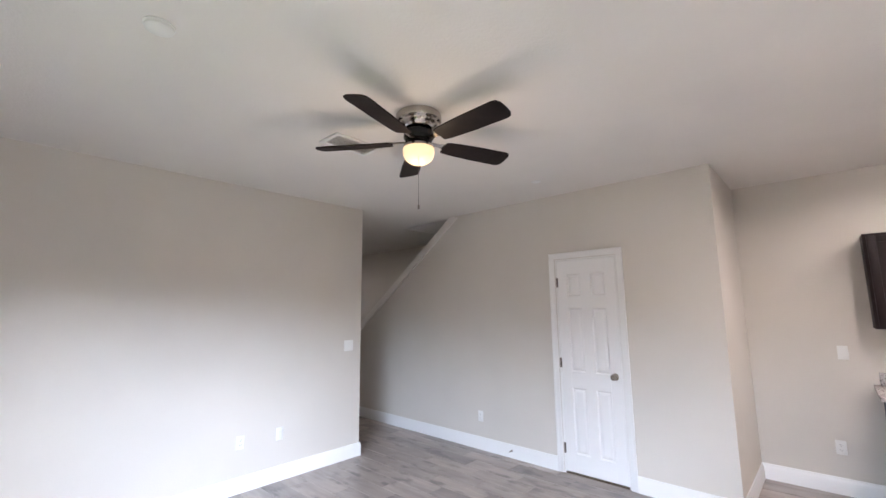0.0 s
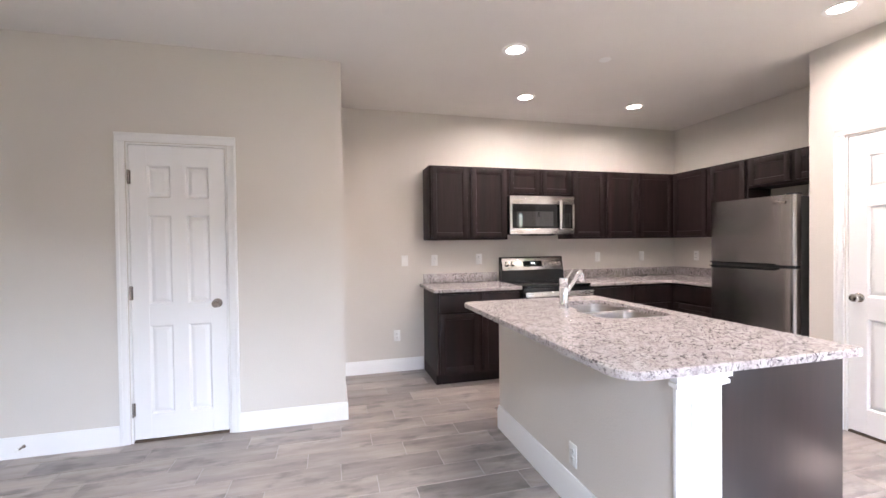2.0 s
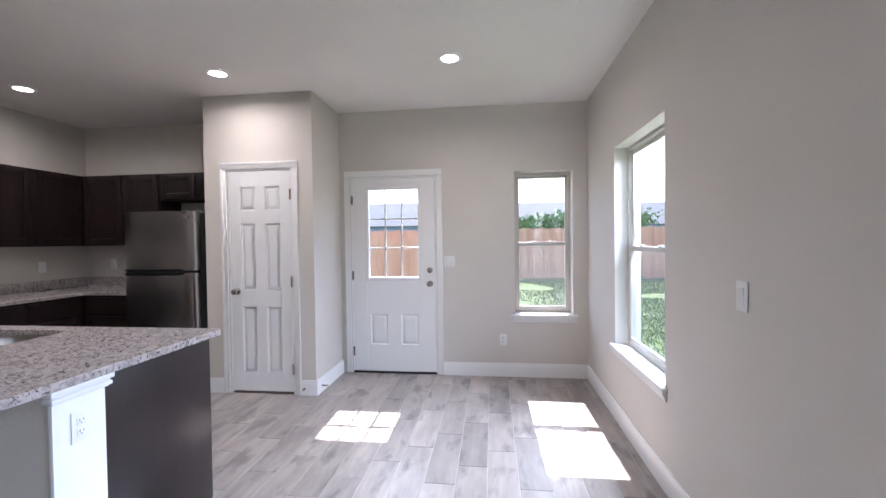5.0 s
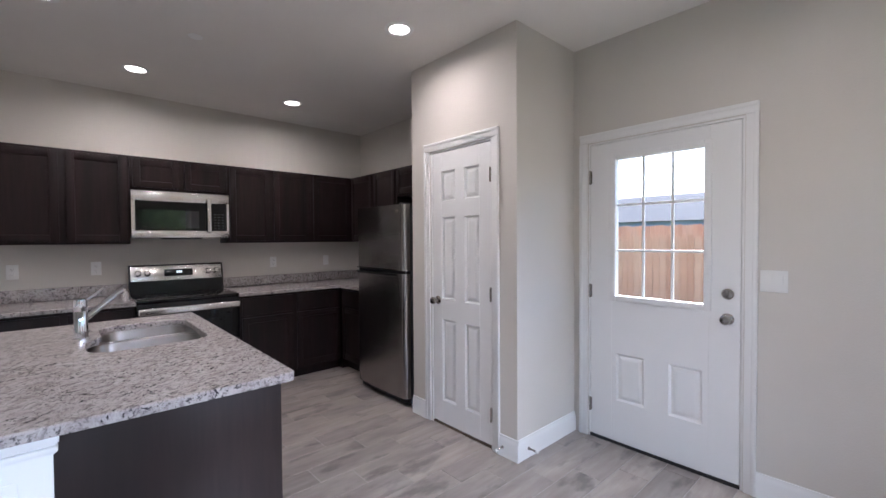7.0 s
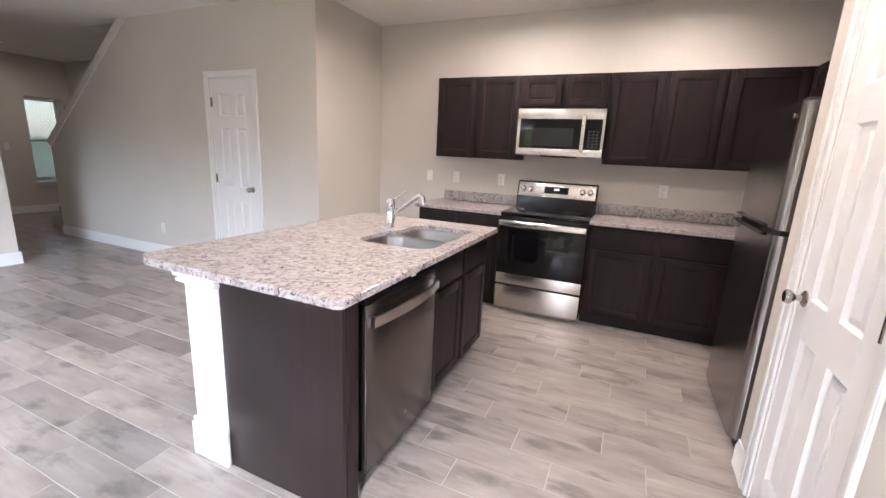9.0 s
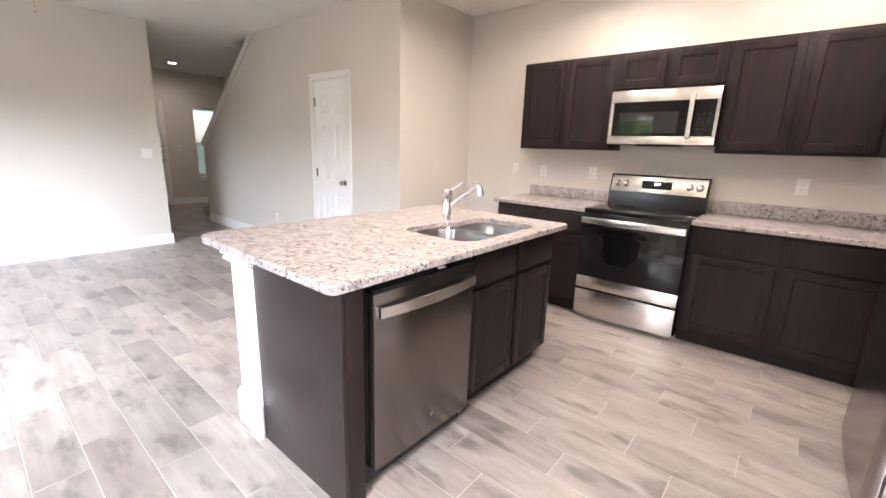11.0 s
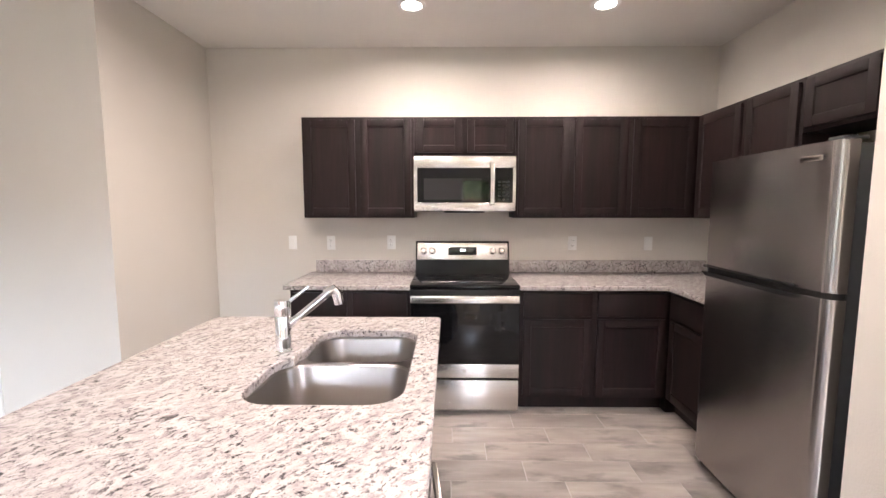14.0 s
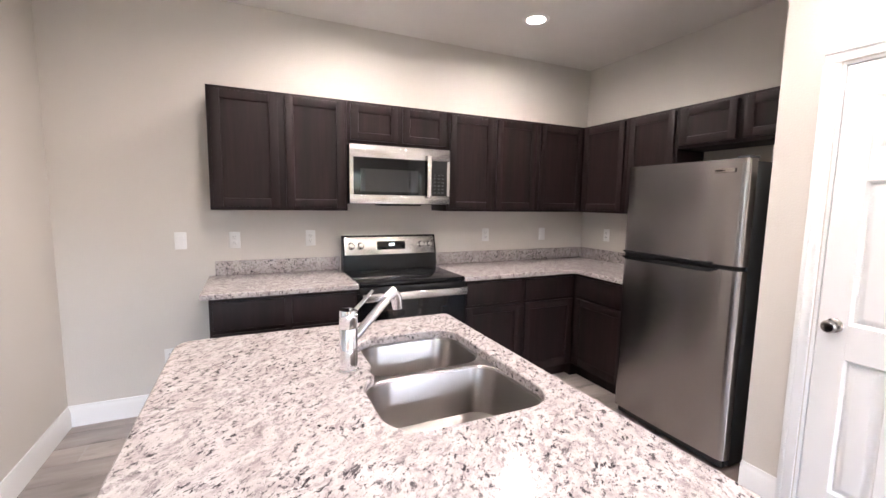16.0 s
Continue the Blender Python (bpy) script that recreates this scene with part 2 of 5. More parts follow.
GRASS = blotchy("patchy_grass", (0.05, 0.09, 0.026), (0.10, 0.115, 0.05), 0.9)
BLADE = blotchy("grass_blades", (0.09, 0.145, 0.04), (0.13, 0.165, 0.06), 2.0)
CONCRETE = blotchy("concrete", (0.24, 0.21, 0.18), (0.31, 0.27, 0.235), 5.0)
LEAF = blotchy("leaves", (0.10, 0.15, 0.06), (0.17, 0.23, 0.10), 1.3)
BARK = blotchy("bark", (0.07, 0.05, 0.035), (0.14, 0.1, 0.07), 6.0)
SIDING = blotchy("grey_siding", (0.20, 0.24, 0.31), (0.25, 0.29, 0.36), 0.7, 0.8, 0.1)
ROOFING = blotchy("grey_shingles", (0.05, 0.052, 0.06), (0.09, 0.09, 0.098), 4.0)
for m_ in (GRASS, BLADE, CONCRETE, LEAF):
    m_.node_tree.nodes["Principled BSDF"].inputs["Specular IOR Level"].default_value = 0.08
HOUSEGLASS = material("house_window_glass", (0.03, 0.04, 0.05), 0.1)


def cedar():
    m = material("cedar_boards", (0.4, 0.2, 0.09), 0.8)
    n, l, b = tools(m)
    info, geo = n.new("ShaderNodeObjectInfo"), n.new("ShaderNodeNewGeometry")
    s = n.new("ShaderNodeMath")
    s.operation = "ADD"
    l.new(info.outputs["Random"], s.inputs[0])
    l.new(geo.outputs["Random Per Island"], s.inputs[1])
    f = n.new("ShaderNodeMath")
    f.operation = "FRACT"
    l.new(s.outputs[0], f.inputs[0])
    g = noise_of(m, coords(m, (30, 30, 2)), 1.0, 5)
    tone = ramp_of(m, f.outputs[0], [(0.0, (0.50, 0.24, 0.14)), (0.5, (0.58, 0.29, 0.17)), (1.0, (0.62, 0.35, 0.22))])
    set_colour(m, mix_of(m, ramp_of(m, g, [(0.4, (0, 0, 0)), (0.7, (0.4, 0.4, 0.4))]), tone, (0.36, 0.21, 0.14)))
    return m


CEDAR = cedar()


# ---- mesh helpers ----
def bm_new():
    return bmesh.new()


def box(bm, x0, x1, y0, y1, z0, z1, bevel=0.0, seg=2):
    """Adds a box, its edges rounded by bevel, to bm."""
    old = set(bm.faces)
    r = bmesh.ops.create_cube(bm, size=1.0)
    vs = r["verts"]
    for v in vs:
        v.co = Vector(((x0 + x1) / 2 + v.co.x * (x1 - x0), (y0 + y1) / 2 + v.co.y * (y1 - y0), (z0 + z1) / 2 + v.co.z * (z1 - z0)))
    if bevel > 0:
        es = {e for v in vs for e in v.link_edges}
        bmesh.ops.bevel(bm, geom=list(es), offset=bevel, segments=seg, profile=0.5, affect="EDGES", clamp_overlap=True)
        for f in bm.faces:
            if f not in old:
                f.normal_update()
                f.material_index = 1 if max(abs(c) for c in f.normal) > 0.9995 else 0
    return bm


def a_box(x0, x1, y0, y1, z0, z1, bevel=0.0, seg=2):
    return box(bm_new(), x0, x1, y0, y1, z0, z1, bevel, seg)


def lathe(bm, profile, segs=32, m=None):
    """Turns a profile of (radius, height) round the z axis; m places it."""
    m = m or Matrix.Identity(4)
    rings = []
    for r, z in profile:
        if r < 1e-6:
            rings.append([bm.verts.new(m @ Vector((0, 0, z)))])
        else:
            rings.append([bm.verts.new(m @ Vector((r * math.cos(2 * math.pi * k / segs), r * math.sin(2 * math.pi * k / segs), z))) for k in range(segs)])
    for a, b in zip(rings, rings[1:]):
        for k in range(segs):
            j = (k + 1) % segs
            if len(a) == 1 and len(b) == 1:
                continue
            if len(a) == 1:
                bm.faces.new((a[0], b[k], b[j]))
            elif len(b) == 1:
                bm.faces.new((a[k], b[0], a[j]))
            else:
                bm.faces.new((a[k], b[k], b[j], a[j]))
    return bm


def tube(bm, points, radius, segs=14):
    """A round bar along points, closed at both ends."""
    pts = [Vector(p) for p in points]
    rings = []
    up = Vector((0, 0, 1))
    for i, p in enumerate(pts):
        d = (pts[min(i + 1, len(pts) - 1)] - pts[max(i - 1, 0)]).normalized()
        side = d.cross(up)
        if side.length < 1e-3:
            side = d.cross(Vector((0, 1, 0)))
        side.normalize()
        other = side.cross(d).normalized()
        r = radius[i] if isinstance(radius, (list, tuple)) else radius
        rings.append([bm.verts.new(p + side * r * math.cos(2 * math.pi * k / segs) + other * r * math.sin(2 * math.pi * k / segs)) for k in range(segs)])
    for a, b in zip(rings, rings[1:]):
        for k in range(segs):
            j = (k + 1) % segs
            bm.faces.new((a[k], a[j], b[j], b[k]))
    bm.faces.new(rings[0])
    bm.faces.new(rings[-1])
    return bm


def prism(bm, outline, axis, lo, hi):
    """Extrudes a flat outline of 2D points along an axis (0, 1 or 2)."""
    def at(p, h):
        q = [p[0], p[1]]
        q.insert(axis, h)
        return bm.verts.new(q)
    a, b = [at(p, lo) for p in outline], [at(p, hi) for p in outline]
    k = len(outline)
    for i in range(k):
        j = (i + 1) % k
        bm.faces.new((a[i], a[j], b[j], b[i]))
    bm.faces.new(a)
    bm.faces.new(b)
    return bm


def mesh_of(bm, name, mat, smooth=True):
    bmesh.ops.recalc_face_normals(bm, faces=bm.faces)
    me = bpy.data.meshes.new(name)
    bm.to_mesh(me)
    bm.free()
    me.materials.append(mat)
    if smooth and len(me.polygons):
        flat = [0] * len(me.polygons)
        me.polygons.foreach_get("material_index", flat)   # 1 marks the flat sides of a rounded box
        me.polygons.foreach_set("use_smooth", [k == 0 for k in flat])
        me.polygons.foreach_set("material_index", [0] * len(flat))
        me.set_sharp_from_angle(angle=radians(32))
    return me


def part(name, bm, mat, parent=None, label=""):
    """One mesh object; under parent its coordinates are the parent's own."""
    me = bm if isinstance(bm, bpy.types.Mesh) else mesh_of(bm, name, mat)
    ob = new(name, me)
    if parent:
        ob.parent = parent
    if label:
        ob["label"] = label
    return ob


def thing(name, label, category, group="", kind=""):
    e = new(name)
    e.empty_display_size = 0.1
    return tagged(e, label, category, group, kind)


def structure(name, bm, mat, label, category):
    return tagged(part(name, bm, mat), label, category, kind="structure")


# ---- plan (metres) ----
CEILING = 2.735
EAST, EASTK = 3.333, 3.42        # living/dining east wall, kitchen east wall
SOUTH, NORTH = -0.615, 5.0
WEST = -4.03                     # living room west wall
CLOSET_Y, CLOSET_X = 3.923, -0.705
PANTRY_X, PANTRY_S, PANTRY_N = 2.667, 1.908, 2.955
HALL_W, HALL_S, HALL_N = -7.9, 2.89, 5.36
T = 0.115


def wall_with(name, axis, at, thick, lo, hi, holes, label, top=CEILING, mat=WALL):
    """A wall whose room face lies at `at` and which is `thick` deep (signed); axis 0: it runs along x, 1: along y. holes: (from, to, sill, head)."""
    bm = bm_new()
    a, b = sorted((at, at + thick))

    def block(u0, u1, z0, z1):
        if u1 - u0 > 1e-4 and z1 - z0 > 1e-4:
            if axis == 0:
                box(bm, u0, u1, a, b, z0, z1)
            else:
                box(bm, a, b, u0, u1, z0, z1)
    u = lo
    for h0, h1, s, e in sorted(holes):
        block(u, h0, 0, top)
        block(h0, h1, 0, s)
        block(h0, h1, e, top)
        u = h1
    block(u, hi, 0, top)
    return structure(name, bm, mat, label, "wall")


D_CL = (-2.13, -1.51)            # closet door opening
D_PA = (2.108, 2.728)             # pantry door opening
D_EX = (0.885, 1.795)            # back door opening
D_FR = (3.14, 4.06)              # front door opening
HEAD = 2.055
W1 = (-0.475, 0.093, 0.63, 2.07)   # window in the east wall
W2 = (1.49, 2.42, 0.57, 2.07)    # window in the south wall
W3 = (-1.90, -0.05, 0.57, 2.07)  # living room window in the south wall
WH = (4.68, 5.22, 0.56, 2.06)    # front window at the stairs

wall_with("wall_east", 1, EAST, 0.19, SOUTH - 0.19, PANTRY_S + 0.1, [(*D_EX, 0, HEAD), W1], "greige painted wall with the back door and a window", 2.9)
wall_with("wall_south", 0, SOUTH, -0.19, WEST - T, EAST, [W2, W3], "greige painted wall with tall windows", 2.9)
wall_with("wall_west", 1, WEST, -T, SOUTH, HALL_S, [], "greige painted living room wall beside the hall")
wall_with("wall_hall", 0, HALL_S, -T, HALL_W, WEST - T, [], "greige painted hall wall")
wall_with("wall_front", 1, HALL_W, -0.16, HALL_S - T, HALL_N + 0.16, [(*D_FR, 0, HEAD), WH], "greige painted front wall with a narrow window", 5.2)
wall_with("wall_kitchen", 0, NORTH, 0.16, CLOSET_X - T, EASTK + 0.16, [], "greige painted kitchen wall behind the range")
wall_with("wall_kitchen_east", 1, EASTK, 0.16, PANTRY_S + 0.1, NORTH, [], "greige painted kitchen wall behind the refrigerator")
wall_with("wall_closet_end", 1, CLOSET_X, -T, CLOSET_Y + T, NORTH, [], "greige painted side wall of the closet")
wall_with("wall_pantry", 1, PANTRY_X, T, PANTRY_S + T, PANTRY_N, [(*D_PA, 0, HEAD)], "greige painted pantry wall with a panel door")
wall_with("wall_pantry_south", 0, PANTRY_S, T, PANTRY_X, EAST, [], "greige painted end of the pantry")
wall_with("wall_pantry_north", 0, PANTRY_N, -T, PANTRY_X + T, EASTK, [], "greige painted pantry wall beside the refrigerator")
# wall under the stairs: full height by the closet, sloping down to the hall
SL_TOP, SL_LOW, SL_Z = -3.49, -5.45, 1.31
bm = bm_new()
box(bm, D_CL[1], CLOSET_X, CLOSET_Y, CLOSET_Y + T, 0, CEILING)
box(bm, D_CL[0], D_CL[1], CLOSET_Y, CLOSET_Y + T, HEAD, CEILING)
prism(bm, [(D_CL[0], 0), (D_CL[0], CEILING), (SL_TOP, CEILING), (SL_LOW, SL_Z), (SL_LOW, 0)], 1, CLOSET_Y, CLOSET_Y + T)
structure("wall_closet", bm, WALL, "greige painted wall that slopes down along the stairs", "wall")
dx, dz = SL_TOP - SL_LOW, CEILING - SL_Z
nx, nz = -dz / math.hypot(dx, dz), dx / math.hypot(dx, dz)
c0, c1 = Vector((SL_LOW, SL_Z)), Vector((SL_TOP, CEILING))
nv, along = Vector((nx, nz)), Vector((dx, dz)).normalized()
bm = prism(bm_new(), [tuple(c0 - nv * 0.052 - along * 0.02), tuple(c1 - nv * 0.052 + along * 0.03), tuple(c1 + nv * 0.041 - along * 0.04), tuple(c0 + nv * 0.041 - along * 0.02)], 1, CLOSET_Y - 0.018, CLOSET_Y + T + 0.018)
structure("stair_wall_cap", bm, STAIRCAP, "cream painted sloping cap of the stair wall", "trim")
# stairwell
wall_with("wall_stair_north", 0, HALL_N, 0.16, HALL_W, CLOSET_X - T, [], "greige painted stairwell wall", 5.2)
wall_with("wall_stair_end", 1, -2.35, T, CLOSET_Y + T, HALL_N, [], "greige painted wall that ends the stairwell")
bm = bm_new()
box(bm, HALL_W, -2.35, CLOSET_Y + T - 0.13, CLOSET_Y + T - 0.02, CEILING + 0.26, 5.2)
box(bm, -2.35, -2.23, CLOSET_Y + T, HALL_N, CEILING + 0.26, 5.2)
box(bm, -4.67, -4.55, CLOSET_Y + T, HALL_N, CEILING + 0.26, 5.2)
structure("wall_upper_stairwell", bm, WALL, "greige painted upper stairwell walls", "wall")

# floors and ceilings
structure("floor_bed", a_box(HALL_W - 0.1, EASTK + 0.1, SOUTH - 0.15, HALL_N + 0.1, -0.14, -0.0022), GROUT, "grey grout bed under the floor tiles", "floor")
bm = bm_new()
box(bm, HALL_W - 0.1, EASTK + 0.16, SOUTH - 0.16, CLOSET_Y + T - 0.02, CEILING, CEILING + 0.26)
box(bm, -2.35, EASTK + 0.16, CLOSET_Y + T - 0.02, HALL_N + 0.16, CEILING, CEILING + 0.26)
box(bm, HALL_W - 0.1, -4.55, CLOSET_Y + T - 0.02, HALL_N + 0.16, CEILING, CEILING + 0.26)
structure("ceiling", bm, CEIL, "pale textured plaster ceiling", "ceiling")
structure("ceiling_stairwell", a_box(-4.67, -2.2, CLOSET_Y - 0.02, HALL_N + 0.16, 5.2, 5.4), CEIL, "pale ceiling high over the stairs", "ceiling")

# stairs
st = thing("staircase", "carpeted straight staircase rising behind the sloping wall", "stairs", kind="structure")
CARPET = blotchy("beige_carpet", (0.30, 0.27, 0.24), (0.38, 0.35, 0.31), 60.0)
for k in range(15):
    part("step", a_box(-6.05 + k * 0.255, -6.05 + (k + 1) * 0.255 + 0.02, CLOSET_Y + T + 0.003, HALL_N - 0.003, max(0.0, k * 0.183 - 0.2), (k + 1) * 0.183, 0.012), CARPET, st)


# baseboards
BASE_H, BASE_T = 0.135, 0.016


def baseboard(axis, face, side, lo, hi, h=BASE_H):
    """A moulded baseboard along a wall face; side: the way the wall faces (+1 or -1)."""
    p = [(0, 0.0), (BASE_T * side, 0.0), (BASE_T * side, h - 0.035), (BASE_T * 0.75 * side, h - 0.022), (BASE_T * 0.55 * side, h - 0.012), (BASE_T * 0.5 * side, h), (0, h)]
    if axis == 0:
        bm = prism(bm_new(), [(face + q[0], q[1]) for q in p], 0, lo, hi)
    else:
        bm = prism(bm_new(), [(face + q[0], q[1]) for q in p], 1, lo, hi)
    return structure("baseboard", bm, WHITE, "white painted moulded baseboard along the wall", "baseboard")


CASE = 0.062
baseboard(1, EAST, -1, SOUTH + BASE_T, D_EX[0] - CASE)
baseboard(0, PANTRY_S, -1, PANTRY_X, EAST)
baseboard(1, PANTRY_X, -1, PANTRY_S - BASE_T, D_PA[0] - CASE)
baseboard(1, PANTRY_X, -1, D_PA[1] + CASE, PANTRY_N)
baseboard(0, SOUTH, 1, WEST, EAST)
baseboard(1, WEST, 1, SOUTH + BASE_T, HALL_S + BASE_T)
baseboard(0, HALL_S, 1, HALL_W, WEST)
baseboard(0, CLOSET_Y, -1, SL_LOW, D_CL[0] - CASE)
baseboard(0, CLOSET_Y, -1, D_CL[1] + CASE, CLOSET_X + BASE_T)
baseboard(1, CLOSET_X, 1, CLOSET_Y, NORTH - BASE_T)
baseboard(0, NORTH, -1, CLOSET_X, 0.14)
baseboard(1, HALL_W, 1, D_FR[1] + CASE, HALL_N)
baseboard(1, HALL_W, 1, HALL_S + BASE_T, D_FR[0] - CASE)


# ---- doors ----
def casing_leg(bm, u0, u1, z0, z1, inner):
    """A flat casing with a raised outer band; inner: the side of u on which the opening lies."""
    box(bm, u0, u1, -0.012, 0.0, z0, z1, 0.003)
    if inner == "right":
        box(bm, u0, u0 + 0.022, -0.019, -0.0125, z0, z1, 0.003)
    elif inner == "left":
        box(bm, u1 - 0.022, u1, -0.019, -0.0125, z0, z1, 0.003)


def door_set(name, width, label, knob_right, panels, m, with_lite=False):
    """A door in its frame: x across, the room on -y, wall face at y = 0, z up, opening from 0 to width."""
    d = thing(name, label, "door", kind="structure")
    bm = bm_new()
    casing_leg(bm, -CASE, -0.004, 0, HEAD + 0.004, "right")
    part("casing", bm, WHITE, d)
    bm = bm_new()
    casing_leg(bm, width + 0.004, width + CASE, 0, HEAD + 0.004, "left")
    part("casing", bm, WHITE, d)
    bm = bm_new()
    box(bm, -CASE, width + CASE, -0.012, 0.0, HEAD + 0.0045, HEAD + 0.064, 0.003)
    box(bm, -CASE, width + CASE, -0.019, -0.0125, HEAD + 0.042, HEAD + 0.064, 0.003)
    part("casing", bm, WHITE, d)
    bm = bm_new()
    box(bm, 0, 0.012, 0.0005, 0.11, 0, HEAD)
    box(bm, width - 0.012, width, 0.0005, 0.11, 0, HEAD)
    box(bm, 0.012, width - 0.012, 0.0005, 0.11, HEAD - 0.012, HEAD)
    if with_lite:
        box(bm, 0.012, 0.034, 0.046, 0.06, 0, HEAD - 0.012)
        box(bm, width - 0.034, width - 0.012, 0.046, 0.06, 0, HEAD - 0.012)
        box(bm, 0.034, width - 0.034, 0.046, 0.06, HEAD - 0.034, HEAD - 0.012)
        box(bm, 0.034, width - 0.034, 0.046, 0.06, 0, 0.03)
    else:
        box(bm, 0.012, width - 0.012, 0.046, 0.058, 0.012, HEAD - 0.012)
    part("jamb", bm, WHITE, d)
    x0, x1, z0, z1 = 0.015, width - 0.015, 0.022, HEAD - 0.016
    w = x1 - x0
    f, b = 0.004, 0.040
    rows = panels
    # slab of stiles and rails round the panels
    bm = bm_new()
    sx = 0.115 if width > 0.8 else 0.105
    mid = 0.11 if width > 0.8 else 0.095
    cols = [(x0 + sx, x0 + w / 2 - mid / 2), (x0 + w / 2 + mid / 2, x1 - sx)]
    if with_lite:
        lx0, lx1, lz0, lz1 = x0 + 0.153, x1 - 0.153, 0.985, 1.945
        box(bm, x0, lx0, f, b, z0, z1, 0.002, 1)
        box(bm, lx1, x1, f, b, z0, z1, 0.002, 1)
        box(bm, lx0, lx1, f, b, lz1, z1)
        cut = [(lx0 + 0.03, lx0 + 0.215), (lx1 - 0.215, lx1 - 0.03)]
        pz0, pz1 = rows[0]
        box(bm, lx0, lx1, f, b, z0, pz0)
        box(bm, lx0, lx1, f, b, pz1, lz0)
        box(bm, lx0, cut[0][0], f, b, pz0, pz1)
        box(bm, cut[0][1], cut[1][0], f, b, pz0, pz1)
        box(bm, cut[1][1], lx1, f, b, pz0, pz1)
        cols = cut
    else:
        box(bm, x0, cols[0][0], f, b, z0, z1, 0.002, 1)
        box(bm, cols[1][1], x1, f, b, z0, z1, 0.002, 1)
        box(bm, cols[0][1], cols[1][0], f, b, z0, z1)
        zs = [z0] + [q for r in rows for q in r] + [z1]
        for a, c in zip(zs[::2], zs[1::2]):
            for c0_, c1_ in cols:
                box(bm, c0_, c1_, f, b, a, c)
    slab = part("slab", bm, DOORW, d)
    shared = {}
    for pz0, pz1 in rows:
        for cx0, cx1 in cols:
            key = (round(cx1 - cx0, 4), round(pz1 - pz0, 4))
            if key not in shared:
                pw, ph = key
                bm = bm_new()
                # sunken moulding and a raised field
                loops = [(0.0, f + 0.001), (0.010, f + 0.015), (0.016, f + 0.016), (0.040, f + 0.004), (0.042, f + 0.004)]
                ring = []
                for ins, y in loops:
                    ring.append([bm.verts.new((px, y, pz)) for px, pz in ((ins, ins), (pw - ins, ins), (pw - ins, ph - ins), (ins, ph - ins))])
                for r0, r1 in zip(ring, ring[1:]):
                    for k in range(4):
                        bm.faces.new((r0[k], r0[(k + 1) % 4], r1[(k + 1) % 4], r1[k]))
                bm.faces.new(ring[-1])
                me = mesh_of(bm, "panel", DOORW)
                shared[key] = me
            p = part("panel", shared[key], DOORW, d)
            p.location = (cx0, 0, pz0)
    if with_lite:
        bm = bm_new()
        fw = 0.026
        for q in ((lx0 - 0.012, lx0 + fw, lz0 - 0.012, lz1 + 0.012), (lx1 - fw, lx1 + 0.012, lz0 - 0.012, lz1 + 0.012)):
            box(bm, q[0], q[1], -0.006, 0.046, q[2], q[3], 0.005)
        box(bm, lx0 + fw, lx1 - fw, -0.006, 0.046, lz0 - 0.012, lz0 + fw, 0.005)
        box(bm, lx0 + fw, lx1 - fw, -0.006, 0.046, lz1 - fw, lz1 + 0.012, 0.005)
        part("lite_frame", bm, DOORW, d)
        gx0, gx1, gz0, gz1 = lx0 + fw, lx1 - fw, lz0 + fw, lz1 - fw
        g = part("glass_pane", a_box(gx0 - 0.004, gx1 + 0.004, 0.020, 0.024, gz0 - 0.004, gz1 + 0.004), GLASS, d, "clear glass pane")
        g.visible_shadow = False
        for k in (1, 2):
            u = gx0 + (gx1 - gx0) * k / 3
            part("muntin", a_box(u - 0.0075, u + 0.0075, 0.013, 0.031, gz0, gz1, 0.003), DOORW, d)
            u = gz0 + (gz1 - gz0) * k / 3
            part("muntin", a_box(gx0, gx1, 0.0125, 0.0315, u - 0.0075, u + 0.0075, 0.003), DOORW, d)
    hx = x0 - 0.001 if knob_right else x1 + 0.001
    for hz in (0.23, 1.03, 1.82):
        bm = a_box(hx - 0.012, hx + 0.012, 0.0005, 0.0035, hz - 0.045, hz + 0.045)
        lathe(bm, [(0, -0.048), (0.0065, -0.048), (0.0065, 0.048), (0, 0.048)], 12, pose(hx, -0.004, hz))
        part("hinge", bm, NICKEL, d, "satin nickel butt hinge")
    kx = x1 - 0.06 if knob_right else x0 + 0.06
    prof = [(0, 0.0), (0.031, 0.0), (0.032, 0.004), (0.026, 0.009), (0.012, 0.012), (0.010, 0.030), (0.018, 0.036), (0.0265, 0.046), (0.0275, 0.056), (0.022, 0.064), (0.0, 0.067)]
    part("knob", lathe(bm_new(), prof, 28, pose(kx, f, 0.94, 90)), NICKEL, d, "round satin nickel knob")
    if with_lite:
        dead = [(0, 0.0), (0.030, 0.0), (0.031, 0.006), (0.024, 0.013), (0.0, 0.014)]
        bm = lathe(bm_new(), dead, 28, pose(kx, f, 1.08, 90))
        box(bm, kx - 0.005, kx + 0.005, f - 0.030, f - 0.012, 1.062, 1.098, 0.003)
        part("deadbolt", bm, NICKEL, d, "satin nickel thumb-turn deadbolt")
        part("weatherstrip", a_box(0.013, width - 0.013, 0.0, 0.05, 0.001, 0.0215), RUBBER, d, "dark door sweep and sill")
    else:
        # no real sill: a brown strip gives the gap its shade
        part("gap_strip", a_box(0.013, width - 0.013, 0.004, 0.05, 0.0005, 0.012), BARK, d, "brown strip for the dark gap under the door")
    d.matrix_world = m
    return d


